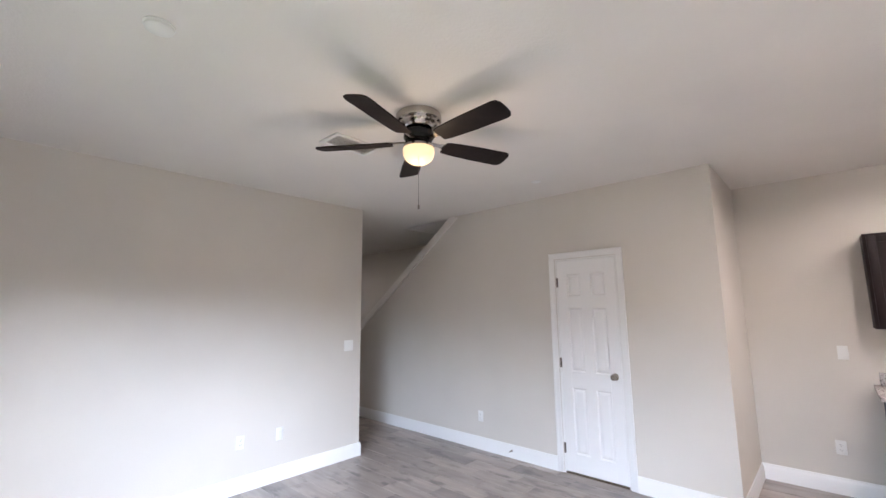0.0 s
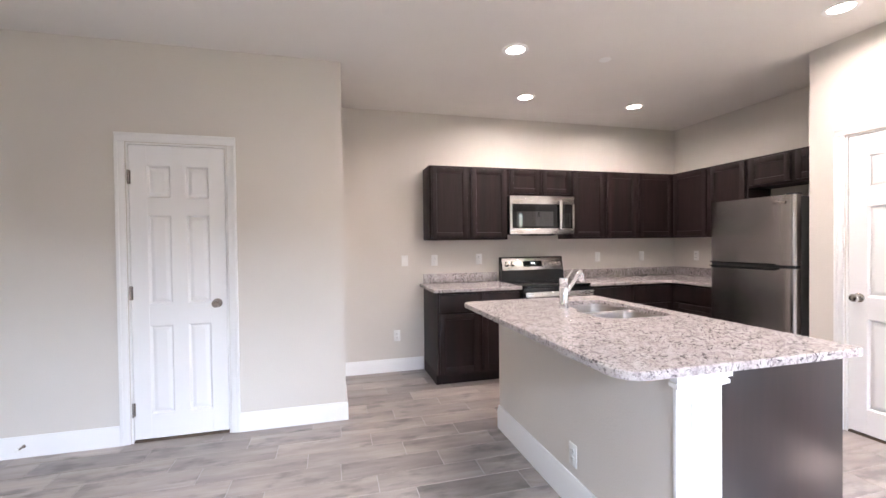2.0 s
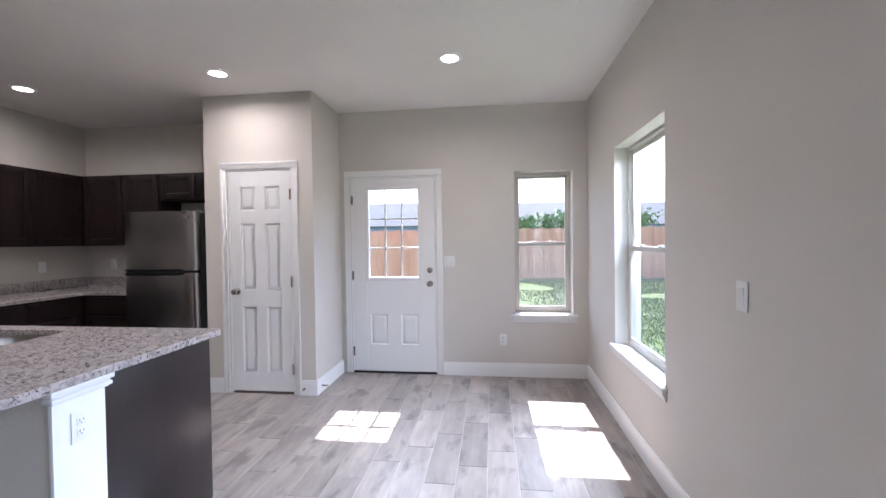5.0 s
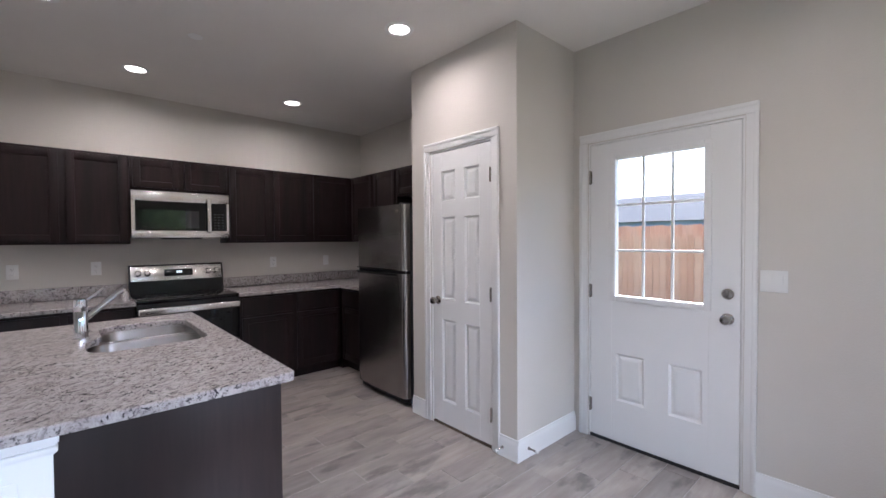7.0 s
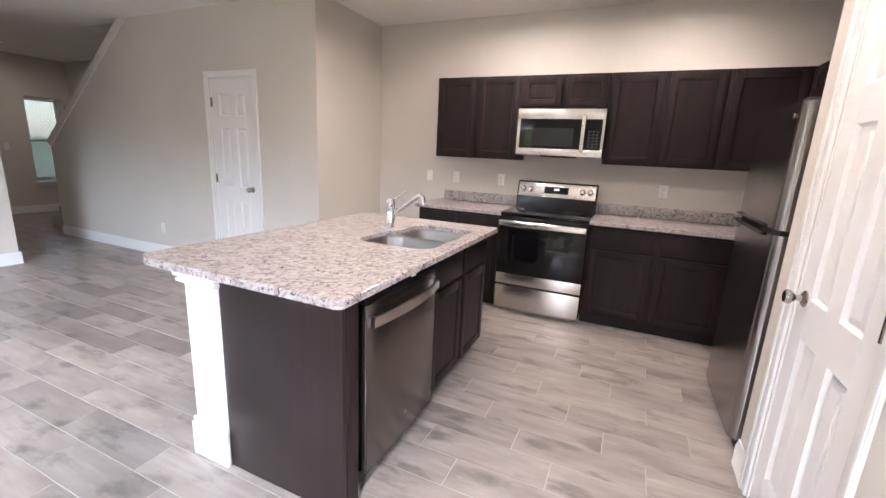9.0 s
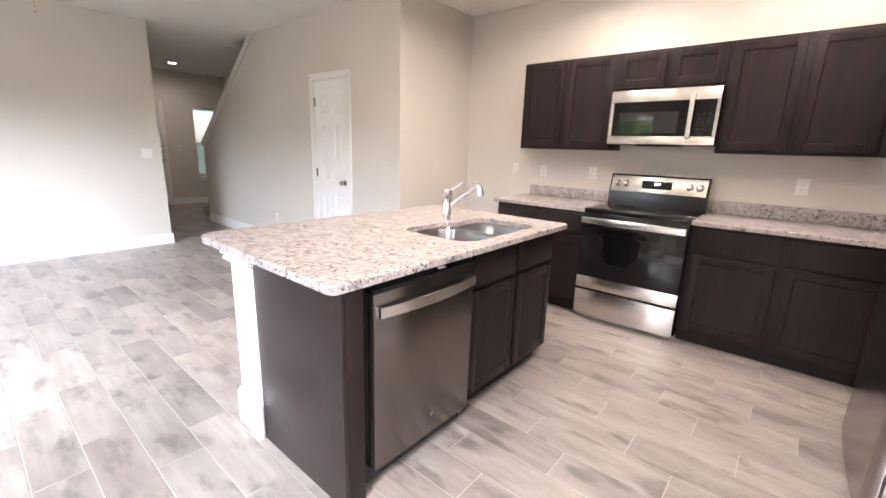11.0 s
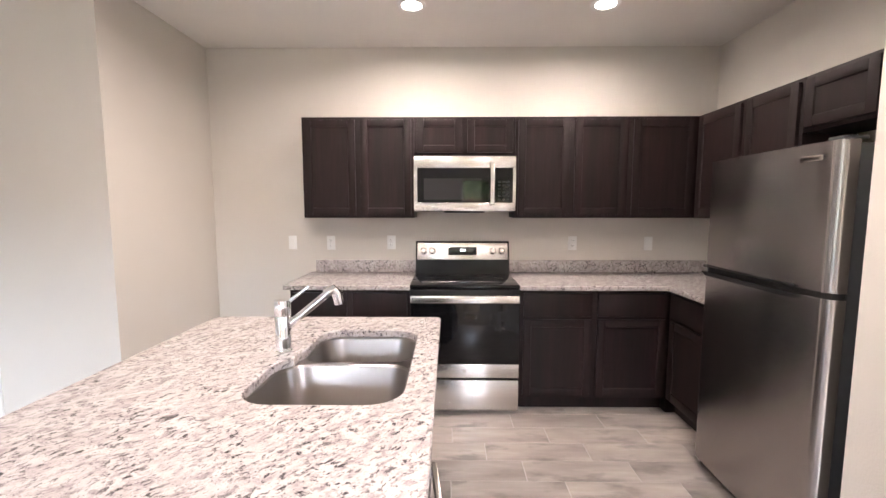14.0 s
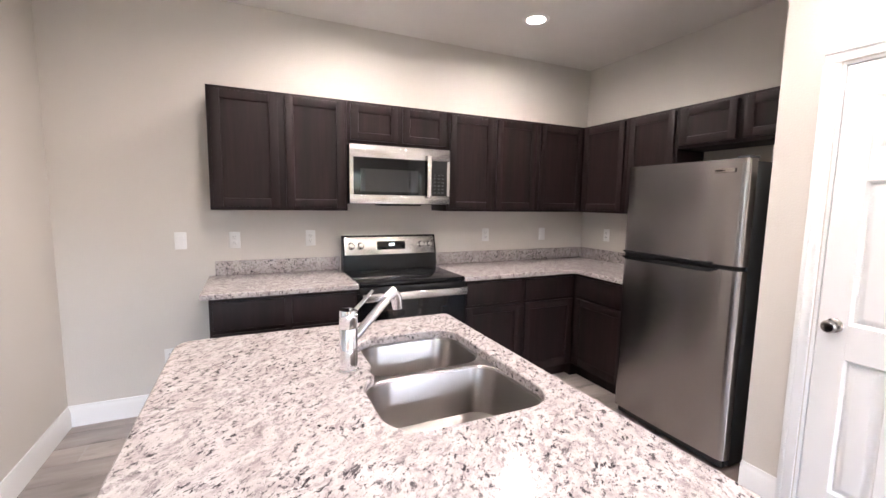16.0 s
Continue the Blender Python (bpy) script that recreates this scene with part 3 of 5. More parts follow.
SIX = [(0.19, 0.80), (0.95, 1.56), (1.68, 1.90)]
door_set("door_1", D_CL[1] - D_CL[0], "white six-panel closet door, closed", True, SIX, pose(D_CL[0], CLOSET_Y, 0))
door_set("door_2", D_PA[1] - D_PA[0], "white six-panel pantry door, closed", False, SIX, pose(PANTRY_X, D_PA[1], 0, 0, 0, -90))
door_set("door_3", D_EX[1] - D_EX[0], "white back door with a nine-lite window, closed", True, [(0.30, 0.62)], pose(EAST, D_EX[1], 0, 0, 0, -90), True)
front_door = door_set("door_4", D_FR[1] - D_FR[0], "white six-panel front door at the hall's end, closed", True, SIX, pose(HALL_W, D_FR[0], 0, 0, 0, 90))

for lz in (1.10, 1.22):
    part("deadbolt", lathe(bm_new(), [(0, 0.0), (0.030, 0.0), (0.031, 0.008), (0.024, 0.018), (0.0, 0.020)], 24, pose(D_FR[1] - D_FR[0] - 0.075, 0.004, lz, 90)), SHINY_BLACK, front_door, "dark round deadbolt")


# ---- windows ----
def window_set(name, width, sill, head, label, m, depth=0.13, dimmed=False):
    """A single-hung vinyl window in a plastered opening: x across, the room on -y, wall face at y = 0."""
    w = thing(name, label, "window", kind="structure")
    h = head - sill
    y0, y1 = depth, depth + 0.05
    bm = bm_new()
    fw = 0.027
    box(bm, 0.001, fw, y0, y1, sill + 0.004, head - 0.001, 0.004)
    box(bm, width - fw, width - 0.001, y0, y1, sill + 0.004, head - 0.001, 0.004)
    box(bm, fw, width - fw, y0, y1, head - fw, head - 0.001, 0.004)
    box(bm, fw, width - fw, y0, y1, sill + 0.004, sill + fw + 0.004, 0.004)
    part("window_frame", bm, VINYL, w)
    mid = sill + h * 0.49

    def sash(z0, z1, ya, rail):
        bm = bm_new()
        s = 0.025
        box(bm, fw, fw + s, ya, ya + 0.022, z0, z1, 0.003)
        box(bm, width - fw - s, width - fw, ya, ya + 0.022, z0, z1, 0.003)
        box(bm, fw + s, width - fw - s, ya, ya + 0.022, z0, z0 + rail, 0.003)
        box(bm, fw + s, width - fw - s, ya, ya + 0.022, z1 - rail, z1, 0.003)
        o = part("sash", bm, VINYL, w)
        g = part("pane", a_box(fw + s - 0.003, width - fw - s + 0.003, ya + 0.009, ya + 0.013, z0 + rail - 0.003, z1 - rail + 0.003), GLASS, o, "clear glass pane")
        g.visible_shadow = False
    sash(sill + fw + 0.006, mid + 0.02, y0 + 0.002, 0.035)
    sash(mid - 0.018, head - fw - 0.002, y0 + 0.026, 0.03)
    # not a known part of the window: added so less sky reaches the hall
    if dimmed:
        part("dimming_mesh", a_box(fw + 0.002, width - fw - 0.002, y1 + 0.001, y1 + 0.002, sill + fw, head - fw), DIM_SCREEN, w, "grey mesh added over the whole window to dim it")
    part("insect_screen", a_box(fw + 0.002, width - fw - 0.002, y1 - 0.004, y1 - 0.003, sill + fw + 0.006, mid), SCREEN, w, "fine grey insect screen over the lower sash")
    for u in (0.33, 0.67):
        part("sash_lock", a_box(width * u - 0.025, width * u + 0.025, y0 - 0.008, y0 + 0.02, mid + 0.0205, mid + 0.032, 0.003), VINYL, w)
    bm = bm_new()
    box(bm, -0.045, width + 0.045, -0.035, -0.0005, sill - 0.022, sill + 0.003, 0.008)
    box(bm, 0.001, width - 0.001, 0.0, y0 + 0.01, sill + 0.0005, sill + 0.003)
    part("window_sill", bm, WHITE, w, "white painted sill board")
    pr = [(-0.001, sill - 0.022), (-0.028, sill - 0.022), (-0.022, sill - 0.045), (-0.012, sill - 0.062), (-0.010, sill - 0.075), (-0.001, sill - 0.075)]
    bm = prism(bm_new(), pr, 0, -0.03, width + 0.03)
    part("apron", bm, WHITE, w, "moulded white apron under the sill")
    w.matrix_world = m
    return w


window_set("window_1", W1[1] - W1[0], W1[2], W1[3], "single-hung almond vinyl window over the back yard", pose(EAST, W1[1], 0, 0, 0, -90))
window_set("window_2", W2[1] - W2[0], W2[2], W2[3], "tall single-hung almond vinyl window beside the dining space", pose(W2[1], SOUTH, 0, 0, 0, 180), 0.095)
half = (W3[1] - W3[0]) / 2
for k in (0, 1):
    window_set("window_3" if k == 0 else "window_4", half, W3[2], W3[3], "single-hung almond vinyl window of the living room", pose(W3[1] - k * half, SOUTH, 0, 0, 0, 180))
window_set("window_5", WH[1] - WH[0], WH[2], WH[3], "narrow single-hung window beside the stairs", pose(HALL_W, WH[0], 0, 0, 0, 90), 0.13, True)


# ---- cabinets ----
def shaker(x0, x1, z0, z1, parent, y=0.0, drawer=False):
    """A recessed-panel cabinet front at depth y, facing -y; the panel is a part of the front."""
    s = 0.052
    bm = bm_new()
    t = 0.019
    if drawer:
        box(bm, x0, x1, y - t, y, z0, z1, 0.003)
        return part("drawer_front", bm, CAB, parent)
    box(bm, x0, x0 + s, y - t, y, z0, z1, 0.0015)
    box(bm, x1 - s, x1, y - t, y, z0, z1, 0.0015)
    box(bm, x0 + s, x1 - s, y - t, y, z0, z0 + s, 0.0025)
    box(bm, x0 + s, x1 - s, y - t, y, z1 - s, z1, 0.0025)
    o = part("door", bm, CAB, parent)
    bm = bm_new()
    r = [[bm.verts.new(q) for q in ((x0 + s + i, y - d, z0 + s + i), (x1 - s - i, y - d, z0 + s + i), (x1 - s - i, y - d, z1 - s - i), (x0 + s + i, y - d, z1 - s - i))] for i, d in ((0.0, t - 0.002), (0.003, t - 0.0075))]
    for k in range(4):
        bm.faces.new((r[0][k], r[0][(k + 1) % 4], r[1][(k + 1) % 4], r[1][k]))
    bm.faces.new(r[1])
    part("door_panel", bm, CAB, o)
    return o


def wall_cabinet(width, z0, z1, doors, m, depth=0.291, stile=0.022):
    c = thing("wall_cabinet", "espresso-stained wall cabinet with recessed-panel doors", "cabinet", "wall cabinets")
    part("body", a_box(0.0008, width - 0.0008, 0, depth, z0, z1, 0.002), CAB, c)
    gap = 0.042 if doors > 1 else 0
    w = (width - 2 * stile - gap * (doors - 1)) / doors
    for k in range(doors):
        a = stile + k * (w + gap)
        shaker(a, a + w, z0 + 0.022, z1 - 0.022, c, -0.001)
    c.matrix_world = m
    return c


def base_cabinet(width, doors, m, depth=0.60, drawers=True, stile=0.02, hollow=False, label="espresso-stained base cabinet under the granite worktop"):
    c = thing("base_cabinet", label, "cabinet", "base cabinets")
    if hollow:
        bm = a_box(0.0008, width - 0.0008, 0, 0.02, 0.105, 0.884)
        box(bm, 0.0008, 0.018, 0.02, depth, 0.105, 0.884)
        box(bm, width - 0.018, width - 0.0008, 0.02, depth, 0.105, 0.884)
        box(bm, 0.018, width - 0.018, 0.02, depth, 0.105, 0.12)
    else:
        bm = a_box(0.0008, width - 0.0008, 0, depth, 0.105, 0.884, 0.002)
    part("body", bm, CAB, c)
    part("toe_kick", a_box(0.001, width - 0.001, 0.07, depth, 0.0005, 0.1045), CAB, c, "recessed dark toe kick")
    gap = 0.042 if doors > 1 else 0
    w = (width - 2 * stile - gap * (doors - 1)) / doors
    for k in range(doors):
        a = stile + k * (w + gap)
        if drawers:
            shaker(a, a + w, 0.700, 0.862, c, -0.001, True)
        shaker(a, a + w, 0.128, 0.676 if drawers else 0.862, c, -0.001)
    c.matrix_world = m
    return c


UZ0, UZ1, UY, UX = 1.376, 2.127, 4.706, 3.112
MWX0, MWX1 = 0.997, 1.757
wall_cabinet(MWX0 - 0.153, UZ0, UZ1, 2, pose(0.153, UY, 0))
wall_cabinet(MWX1 - MWX0, 1.842, UZ1, 2, pose(MWX0, UY, 0))
wall_cabinet(0.845, UZ0, UZ1, 2, pose(MWX1, UY, 0))
wall_cabinet(UX - MWX1 - 0.845, UZ0, UZ1, 1, pose(MWX1 + 0.845, UY, 0), 0.291, 0.03)
cc = thing("corner_filler", "espresso-stained filler where the wall cabinets meet", "cabinet", "wall cabinets")
part("body", a_box(UX, EASTK - 0.003, UY, NORTH - 0.003, UZ0, UZ1), CAB, cc)
wall_cabinet(UY - 4.21, UZ0, UZ1, 1, pose(UX, UY, 0, 0, 0, -90), 0.305, 0.03)
wall_cabinet(4.21 - 3.785, UZ0, UZ1, 1, pose(UX, 4.21, 0, 0, 0, -90))
wall_cabinet(3.785 - PANTRY_N - 0.002, 1.84, UZ1, 2, pose(UX, 3.785, 0, 0, 0, -90))

BY, BX = 4.392, 2.80
RX0, RX1 = 0.992, 1.748
base_cabinet(RX0 - 0.145 - 0.004, 2, pose(0.145, BY, 0))
base_cabinet(BX - RX1 - 0.004, 2, pose(RX1 + 0.004, BY, 0), stile=0.03)
cc = thing("corner_cabinet", "espresso-stained blind corner of the base cabinets", "cabinet", "base cabinets")
part("body", a_box(BX + 0.001, EASTK - 0.003, BY + 0.001, NORTH - 0.003, 0.0, 0.884), CAB, cc)
base_cabinet(BY - 3.81, 1, pose(BX, BY, 0, 0, 0, -90), stile=0.045)


# ---- worktops ----
def rounded(x0, x1, y0, y1, radii, steps=7):
    """Outline of a rectangle with corner radii, from the south-west corner anticlockwise."""
    out = []
    for (cx, cy, sx, sy, start), r in zip(((x0, y0, 1, 1, 180), (x1, y0, -1, 1, 270), (x1, y1, -1, -1, 0), (x0, y1, 1, -1, 90)), radii):
        if r <= 0:
            out.append((cx, cy))
            continue
        for k in range(steps + 1):
            a = radians(start + 90 * k / steps)
            out.append((cx + sx * r + r * math.cos(a), cy + sy * r + r * math.sin(a)))
    return out


def slab(outline, z0, z1, holes=()):
    """A stone slab with a slightly eased edge and holes through it."""
    bm = bm_new()
    ease = 0.004
    edges_top = []
    for pts, inner in [(outline, False)] + [(h, True) for h in holes]:
        cx, cy = sum(p[0] for p in pts) / len(pts), sum(p[1] for p in pts) / len(pts)
        lo = [bm.verts.new((x, y, z0)) for x, y in pts]
        hi = [bm.verts.new((x, y, z1 - ease)) for x, y in pts]
        sgn = 1 if inner else -1
        k = len(pts)
        tp = []
        for i, (x, y) in enumerate(pts):
            px, py = pts[i - 1]
            qx, qy = pts[(i + 1) % k]
            n2 = Vector((qy - py, -(qx - px))).normalized()
            if n2.dot(Vector((x - cx, y - cy))) < 0:
                n2 = -n2
            tp.append(bm.verts.new((x + sgn * n2.x * ease, y + sgn * n2.y * ease, z1)))
        for a, b in ((lo, hi), (hi, tp)):
            for i in range(k):
                j = (i + 1) % k
                bm.faces.new((a[i], a[j], b[j], b[i]))
        for ring in (lo, tp):
            for i in range(k):
                e = bm.edges.get((ring[i], ring[(i + 1) % k]))
                edges_top.append((e, ring is tp))
    for flag in (True, False):
        bmesh.ops.triangle_fill(bm, edges=[e for e, f in edges_top if f is flag], use_beauty=True)
    return bm


CT0, CT1 = 0.886, 0.917
wt = thing("worktop", "speckled white granite worktop with a backsplash, short run", "worktop", "worktops")
part("slab", slab(rounded(0.105, RX0 - 0.003, 4.352, NORTH - 0.002, (0.02, 0, 0, 0)), CT0, CT1), GRANITE, wt)
part("backsplash", a_box(0.145, RX0 - 0.003, NORTH - 0.022, NORTH - 0.002, CT1 + 0.0005, CT1 + 0.10, 0.003), GRANITE, wt)
wt = thing("worktop", "speckled white granite worktop round the corner, with a backsplash", "worktop", "worktops")
xo = BX - 0.04
part("slab", slab([(RX1 + 0.003, 4.352), (xo - 0.02, 4.352), (xo - 0.006, 4.346), (xo, 4.332), (xo, 3.80), (EASTK - 0.002, 3.80), (EASTK - 0.002, NORTH - 0.002), (RX1 + 0.003, NORTH - 0.002)], CT0, CT1), GRANITE, wt)
part("backsplash", a_box(RX1 + 0.003, EASTK - 0.023, NORTH - 0.022, NORTH - 0.002, CT1 + 0.0005, CT1 + 0.10, 0.003), GRANITE, wt)
part("backsplash", a_box(EASTK - 0.022, EASTK - 0.002, 3.80, NORTH - 0.0225, CT1 + 0.0005, CT1 + 0.10, 0.003), GRANITE, wt)


# ---- range ----
rg = thing("range", "stainless steel electric range with a black glass cooktop", "range")
part("body", a_box(RX0, RX1, 4.40, NORTH - 0.05, 0.03, 0.895, 0.004), SHINY_BLACK, rg)
part("cooktop", a_box(RX0 - 0.001, RX1 + 0.001, 4.345, 4.86, 0.896, 0.924, 0.008), BLACKGLASS, rg, "black glass cooktop")
for bx, by, br in ((1.18, 4.49, 0.105), (1.56, 4.49, 0.085), (1.18, 4.73, 0.085), (1.56, 4.73, 0.105)):
    part("burner_ring", lathe(bm_new(), [(br - 0.003, 0.0), (br - 0.003, 0.0008), (br, 0.0008), (br, 0.0)], 48, pose(bx, by, 0.9239)), OVENGLASS, rg, "printed burner ring")
part("backguard", prism(bm_new(), [(4.86, 0.90), (4.865, 1.03), (4.905, 1.182), (4.945, 1.182), (4.945, 0.90)], 0, RX0, RX1), SHINY_BLACK, rg, "black backguard")
pz0, pz1 = 1.035, 1.172


def guard_y(z):
    return 4.866 + (z - 1.03) / 0.152 * 0.04 - 0.0035


tilt = math.degrees(math.atan2(0.04, 0.152))
panel_m = pose((RX0 + RX1) / 2, guard_y((pz0 + pz1) / 2), (pz0 + pz1) / 2, -tilt)
bm = a_box(-0.366, 0.366, -0.003, 0.003, -0.069, 0.069, 0.002)
bm.transform(panel_m)
cp = part("control_panel", bm, STEEL_X, rg, "brushed steel control panel")
bm = a_box(-0.115, 0.115, -0.006, -0.0032, -0.033, 0.033, 0.002)
bm.transform(panel_m)
part("display", bm, BLACKGLASS, cp, "black clock display")
for cx_ in (-0.012, 0.004, 0.020):
    bm = a_box(cx_ - 0.0045, cx_ + 0.0045, -0.0068, -0.0062, -0.003, 0.017)
    bm.transform(panel_m)
    part("clock_digit", bm, CLOCKGLOW, cp)
for kx in (-0.315, -0.245, 0.245, 0.315):
    bm = lathe(bm_new(), [(0, 0), (0.029, 0), (0.029, 0.006), (0.021, 0.010), (0.019, 0.030), (0.016, 0.034), (0, 0.034)], 28, pose(kx, -0.003, 0.0, 90))
    box(bm, kx - 0.0045, kx + 0.0045, -0.042, -0.030, -0.02, 0.02, 0.002)
    bm.transform(panel_m)
    part("knob", bm, STEEL_X, rg, "steel burner knob")
dy = 4.328
od = part("oven_door", a_box(RX0 + 0.002, RX1 - 0.002, dy, 4.398, 0.372, 0.83, 0.006), BLACKGLASS, rg, "black glass oven door")
part("oven_window", a_box(RX0 + 0.13, RX1 - 0.13, dy - 0.0015, dy - 0.0002, 0.455, 0.73, 0.0006), BLACKGLASS, od, "tinted oven window")
part("door_trim", a_box(RX0 + 0.002, RX1 - 0.002, dy - 0.001, 4.398, 0.272, 0.371, 0.003), STEEL_X, rg, "brushed steel strip")
part("badge", lathe(bm_new(), [(0, 0), (0.013, 0), (0.013, 0.002), (0, 0.002)], 24, pose((RX0 + RX1) / 2 , dy - 0.001, 0.322, 90)), NICKEL, rg, "small round badge")
part("top_trim", a_box(RX0 + 0.002, RX1 - 0.002, dy + 0.004, 4.398, 0.832, 0.894, 0.003), SHINY_BLACK, rg)
hb = a_box(RX0 + 0.004, RX1 - 0.004, dy - 0.050, dy - 0.022, 0.808, 0.862, 0.012, 3)
for ex in (RX0 + 0.03, RX1 - 0.03):
    box(hb, ex - 0.02, ex + 0.02, dy - 0.03, dy + 0.004, 0.815, 0.855, 0.004)
part("door_handle", hb, STEEL_X, rg, "wide brushed steel handle")
part("drawer", a_box(RX0 + 0.002, RX1 - 0.002, dy - 0.001, 4.398, 0.035, 0.255, 0.004), STEEL_X, rg, "brushed steel storage drawer")
for ex in (RX0 + 0.05, RX1 - 0.05):
    for ey in (4.43, 4.86):
        part("foot", lathe(bm_new(), [(0, 0), (0.017, 0), (0.017, 0.02), (0.010, 0.031), (0, 0.031)], 14, pose(ex, ey, 0)), RUBBER, rg)


# ---- microwave ----
mw = thing("microwave", "stainless steel over-range microwave with a black glass door", "microwave")
mz0, mz1, my = 1.424, 1.834, 4.644
part("body", a_box(MWX0 + 0.001, MWX1 - 0.001, my + 0.03, NORTH - 0.004, mz0, mz1, 0.003), SHINY_BLACK, mw)
mwid = MWX1 - MWX0


def mwx(f):
    return MWX0 + 0.002 + f * (mwid - 0.004)


bm = bm_new()
box(bm, mwx(0), mwx(1), my, my + 0.03, mz1 - 0.088, mz1 - 0.001, 0.003)
box(bm, mwx(0), mwx(1), my, my + 0.03, mz0 + 0.004, mz0 + 0.066, 0.003)
box(bm, mwx(0), mwx(0.034), my, my + 0.03, mz0 + 0.066, mz1 - 0.088)
box(bm, mwx(0.972), mwx(1), my, my + 0.03, mz0 + 0.066, mz1 - 0.088)
part("front_frame", bm, STEEL_X, mw, "brushed steel front")
md = part("door_glass", a_box(mwx(0.034), mwx(0.745), my + 0.003, my + 0.03, mz0 + 0.066, mz1 - 0.088), BLACKGLASS, mw, "black glass door")
part("door_window", a_box(mwx(0.098), mwx(0.665), my + 0.0012, my + 0.0028, mz0 + 0.088, mz1 - 0.165), OVENGLASS, md, "mirror-like viewing window")
kp = part("keypad", a_box(mwx(0.80), mwx(0.972), my + 0.003, my + 0.03, mz0 + 0.066, mz1 - 0.088), BLACKGLASS, mw, "black touch keypad")
KEY = material("grey_key_print", (0.016, 0.016, 0.017), 0.4)
for r in range(6):
    for c in range(3):
        u, v = mwx(0.828 + c * 0.043), mz0 + 0.085 + r * 0.026
        part("key", a_box(u, u + 0.018, my + 0.0018, my + 0.0029, v, v + 0.010), KEY, kp)
bm = a_box(mwx(0.748), mwx(0.795), my - 0.028, my - 0.010, mz0 + 0.05, mz1 - 0.05, 0.007, 3)
box(bm, mwx(0.757), mwx(0.787), my - 0.012, my + 0.02, mz0 + 0.07, mz0 + 0.10)
box(bm, mwx(0.757), mwx(0.787), my - 0.012, my + 0.02, mz1 - 0.12, mz1 - 0.09)
part("handle", bm, STEEL_X, mw, "vertical steel handle")
part("vent_grille", a_box(mwx(0.3), mwx(0.7), my + 0.012, my + 0.20, mz0 - 0.010, mz0 - 0.0005, 0.003), SHINY_BLACK, mw)


# ---- refrigerator ----
fr = thing("refrigerator", "stainless top-freezer refrigerator with dark grey sides", "refrigerator")
FX, FY0, FY1, FH = 2.63, 3.035, 3.785, 1.69
part("body", a_box(FX + 0.075, EASTK - 0.03, FY0 + 0.004, FY1 - 0.004, 0.03, FH - 0.012, 0.006), FRIDGE_SIDE, fr, "dark grey steel cabinet")


def bowed(z0, z1):
    """A door with a gently bowed front and rounded sides."""
    w, r = FY1 - FY0, 0.040
    offs = [r * (1 - math.cos(math.pi / 2 * k / 8)) for k in range(9)]
    ys = offs + [r + (w - 2 * r) * k / 12 for k in range(1, 12)] + [w - o for o in reversed(offs)]
    pts = []
    for d in ys:
        e = min(d, w - d)
        x = FX + 0.010 * (2 * d / w - 1) ** 2
        if e < r:
            x += r - math.sqrt(max(0.0, r * r - (r - e) ** 2))
        pts.append((x, FY0 + d))
    return prism(bm_new(), pts + [(FX + 0.070, FY1), (FX + 0.070, FY0)], 2, z0, z1)


SPLIT = 1.125
fd = part("freezer_door", bowed(SPLIT + 0.012, FH), STEEL_F, fr, "brushed steel freezer door")
rd = part("fridge_door", bowed(0.075, SPLIT - 0.012), STEEL_F, fr, "brushed steel refrigerator door")
part("gasket", a_box(FX + 0.028, FX + 0.072, FY0 + 0.01, FY1 - 0.01, SPLIT - 0.0115, SPLIT + 0.0115), RUBBER, fr, "dark gap between the doors")
bm = prism(bm_new(), [(FY0 + 0.11, SPLIT - 0.0122), (FY0 + 0.15, SPLIT - 0.032), (FY1 - 0.05, SPLIT - 0.032), (FY1 - 0.012, SPLIT - 0.0122)], 0, FX - 0.009, FX + 0.03)
part("door_handle", bm, SHINY_BLACK, rd, "dark pocket handle lip")
bm = a_box(FX - 0.006, FX + 0.03, FY0 + 0.14, FY1 - 0.02, SPLIT + 0.0122, SPLIT + 0.024, 0.004)
part("door_handle", bm, SHINY_BLACK, fd, "dark pocket handle lip")
part("badge", a_box(FX - 0.003, FX + 0.004, FY0 + 0.065, FY0 + 0.165, FH - 0.068, FH - 0.046, 0.0015), NICKEL, fd, "plain raised nameplate")
part("kick_grille", a_box(FX + 0.045, FX + 0.075, FY0 + 0.02, FY1 - 0.02, 0.02, 0.07, 0.004), RUBBER, fr)
bm = a_box(FX + 0.02, FX + 0.11, FY0 + 0.012, FY0 + 0.075, FH + 0.0005, FH + 0.014, 0.004)
part("hinge_cap", bm, FRIDGE_SIDE, fr)
for ey in (FY0 + 0.06, FY1 - 0.06):
    for ex in (FX + 0.10, EASTK - 0.10):
        part("foot", lathe(bm_new(), [(0, 0), (0.02, 0), (0.02, 0.031), (0, 0.031)], 14, pose(ex, ey, 0)), RUBBER, fr)


# ---- island ----
IX0, IX1, IY0, IY1 = 0.372, 1.155, 1.848, 3.46
isl = thing("island", "kitchen island of a painted half wall with dark end panel", "island")
part("half_wall", a_box(IX0, 0.560, IY0 + 0.012, IY1, 0, 0.884), WALL, isl, "greige painted half wall")
pw = part("pilaster", a_box(IX0 - 0.006, 0.566, IY0 - 0.006, IY0 + 0.0115, 0, 0.884, 0.002), WHITE, isl, "white painted end post")
bm = bm_new()
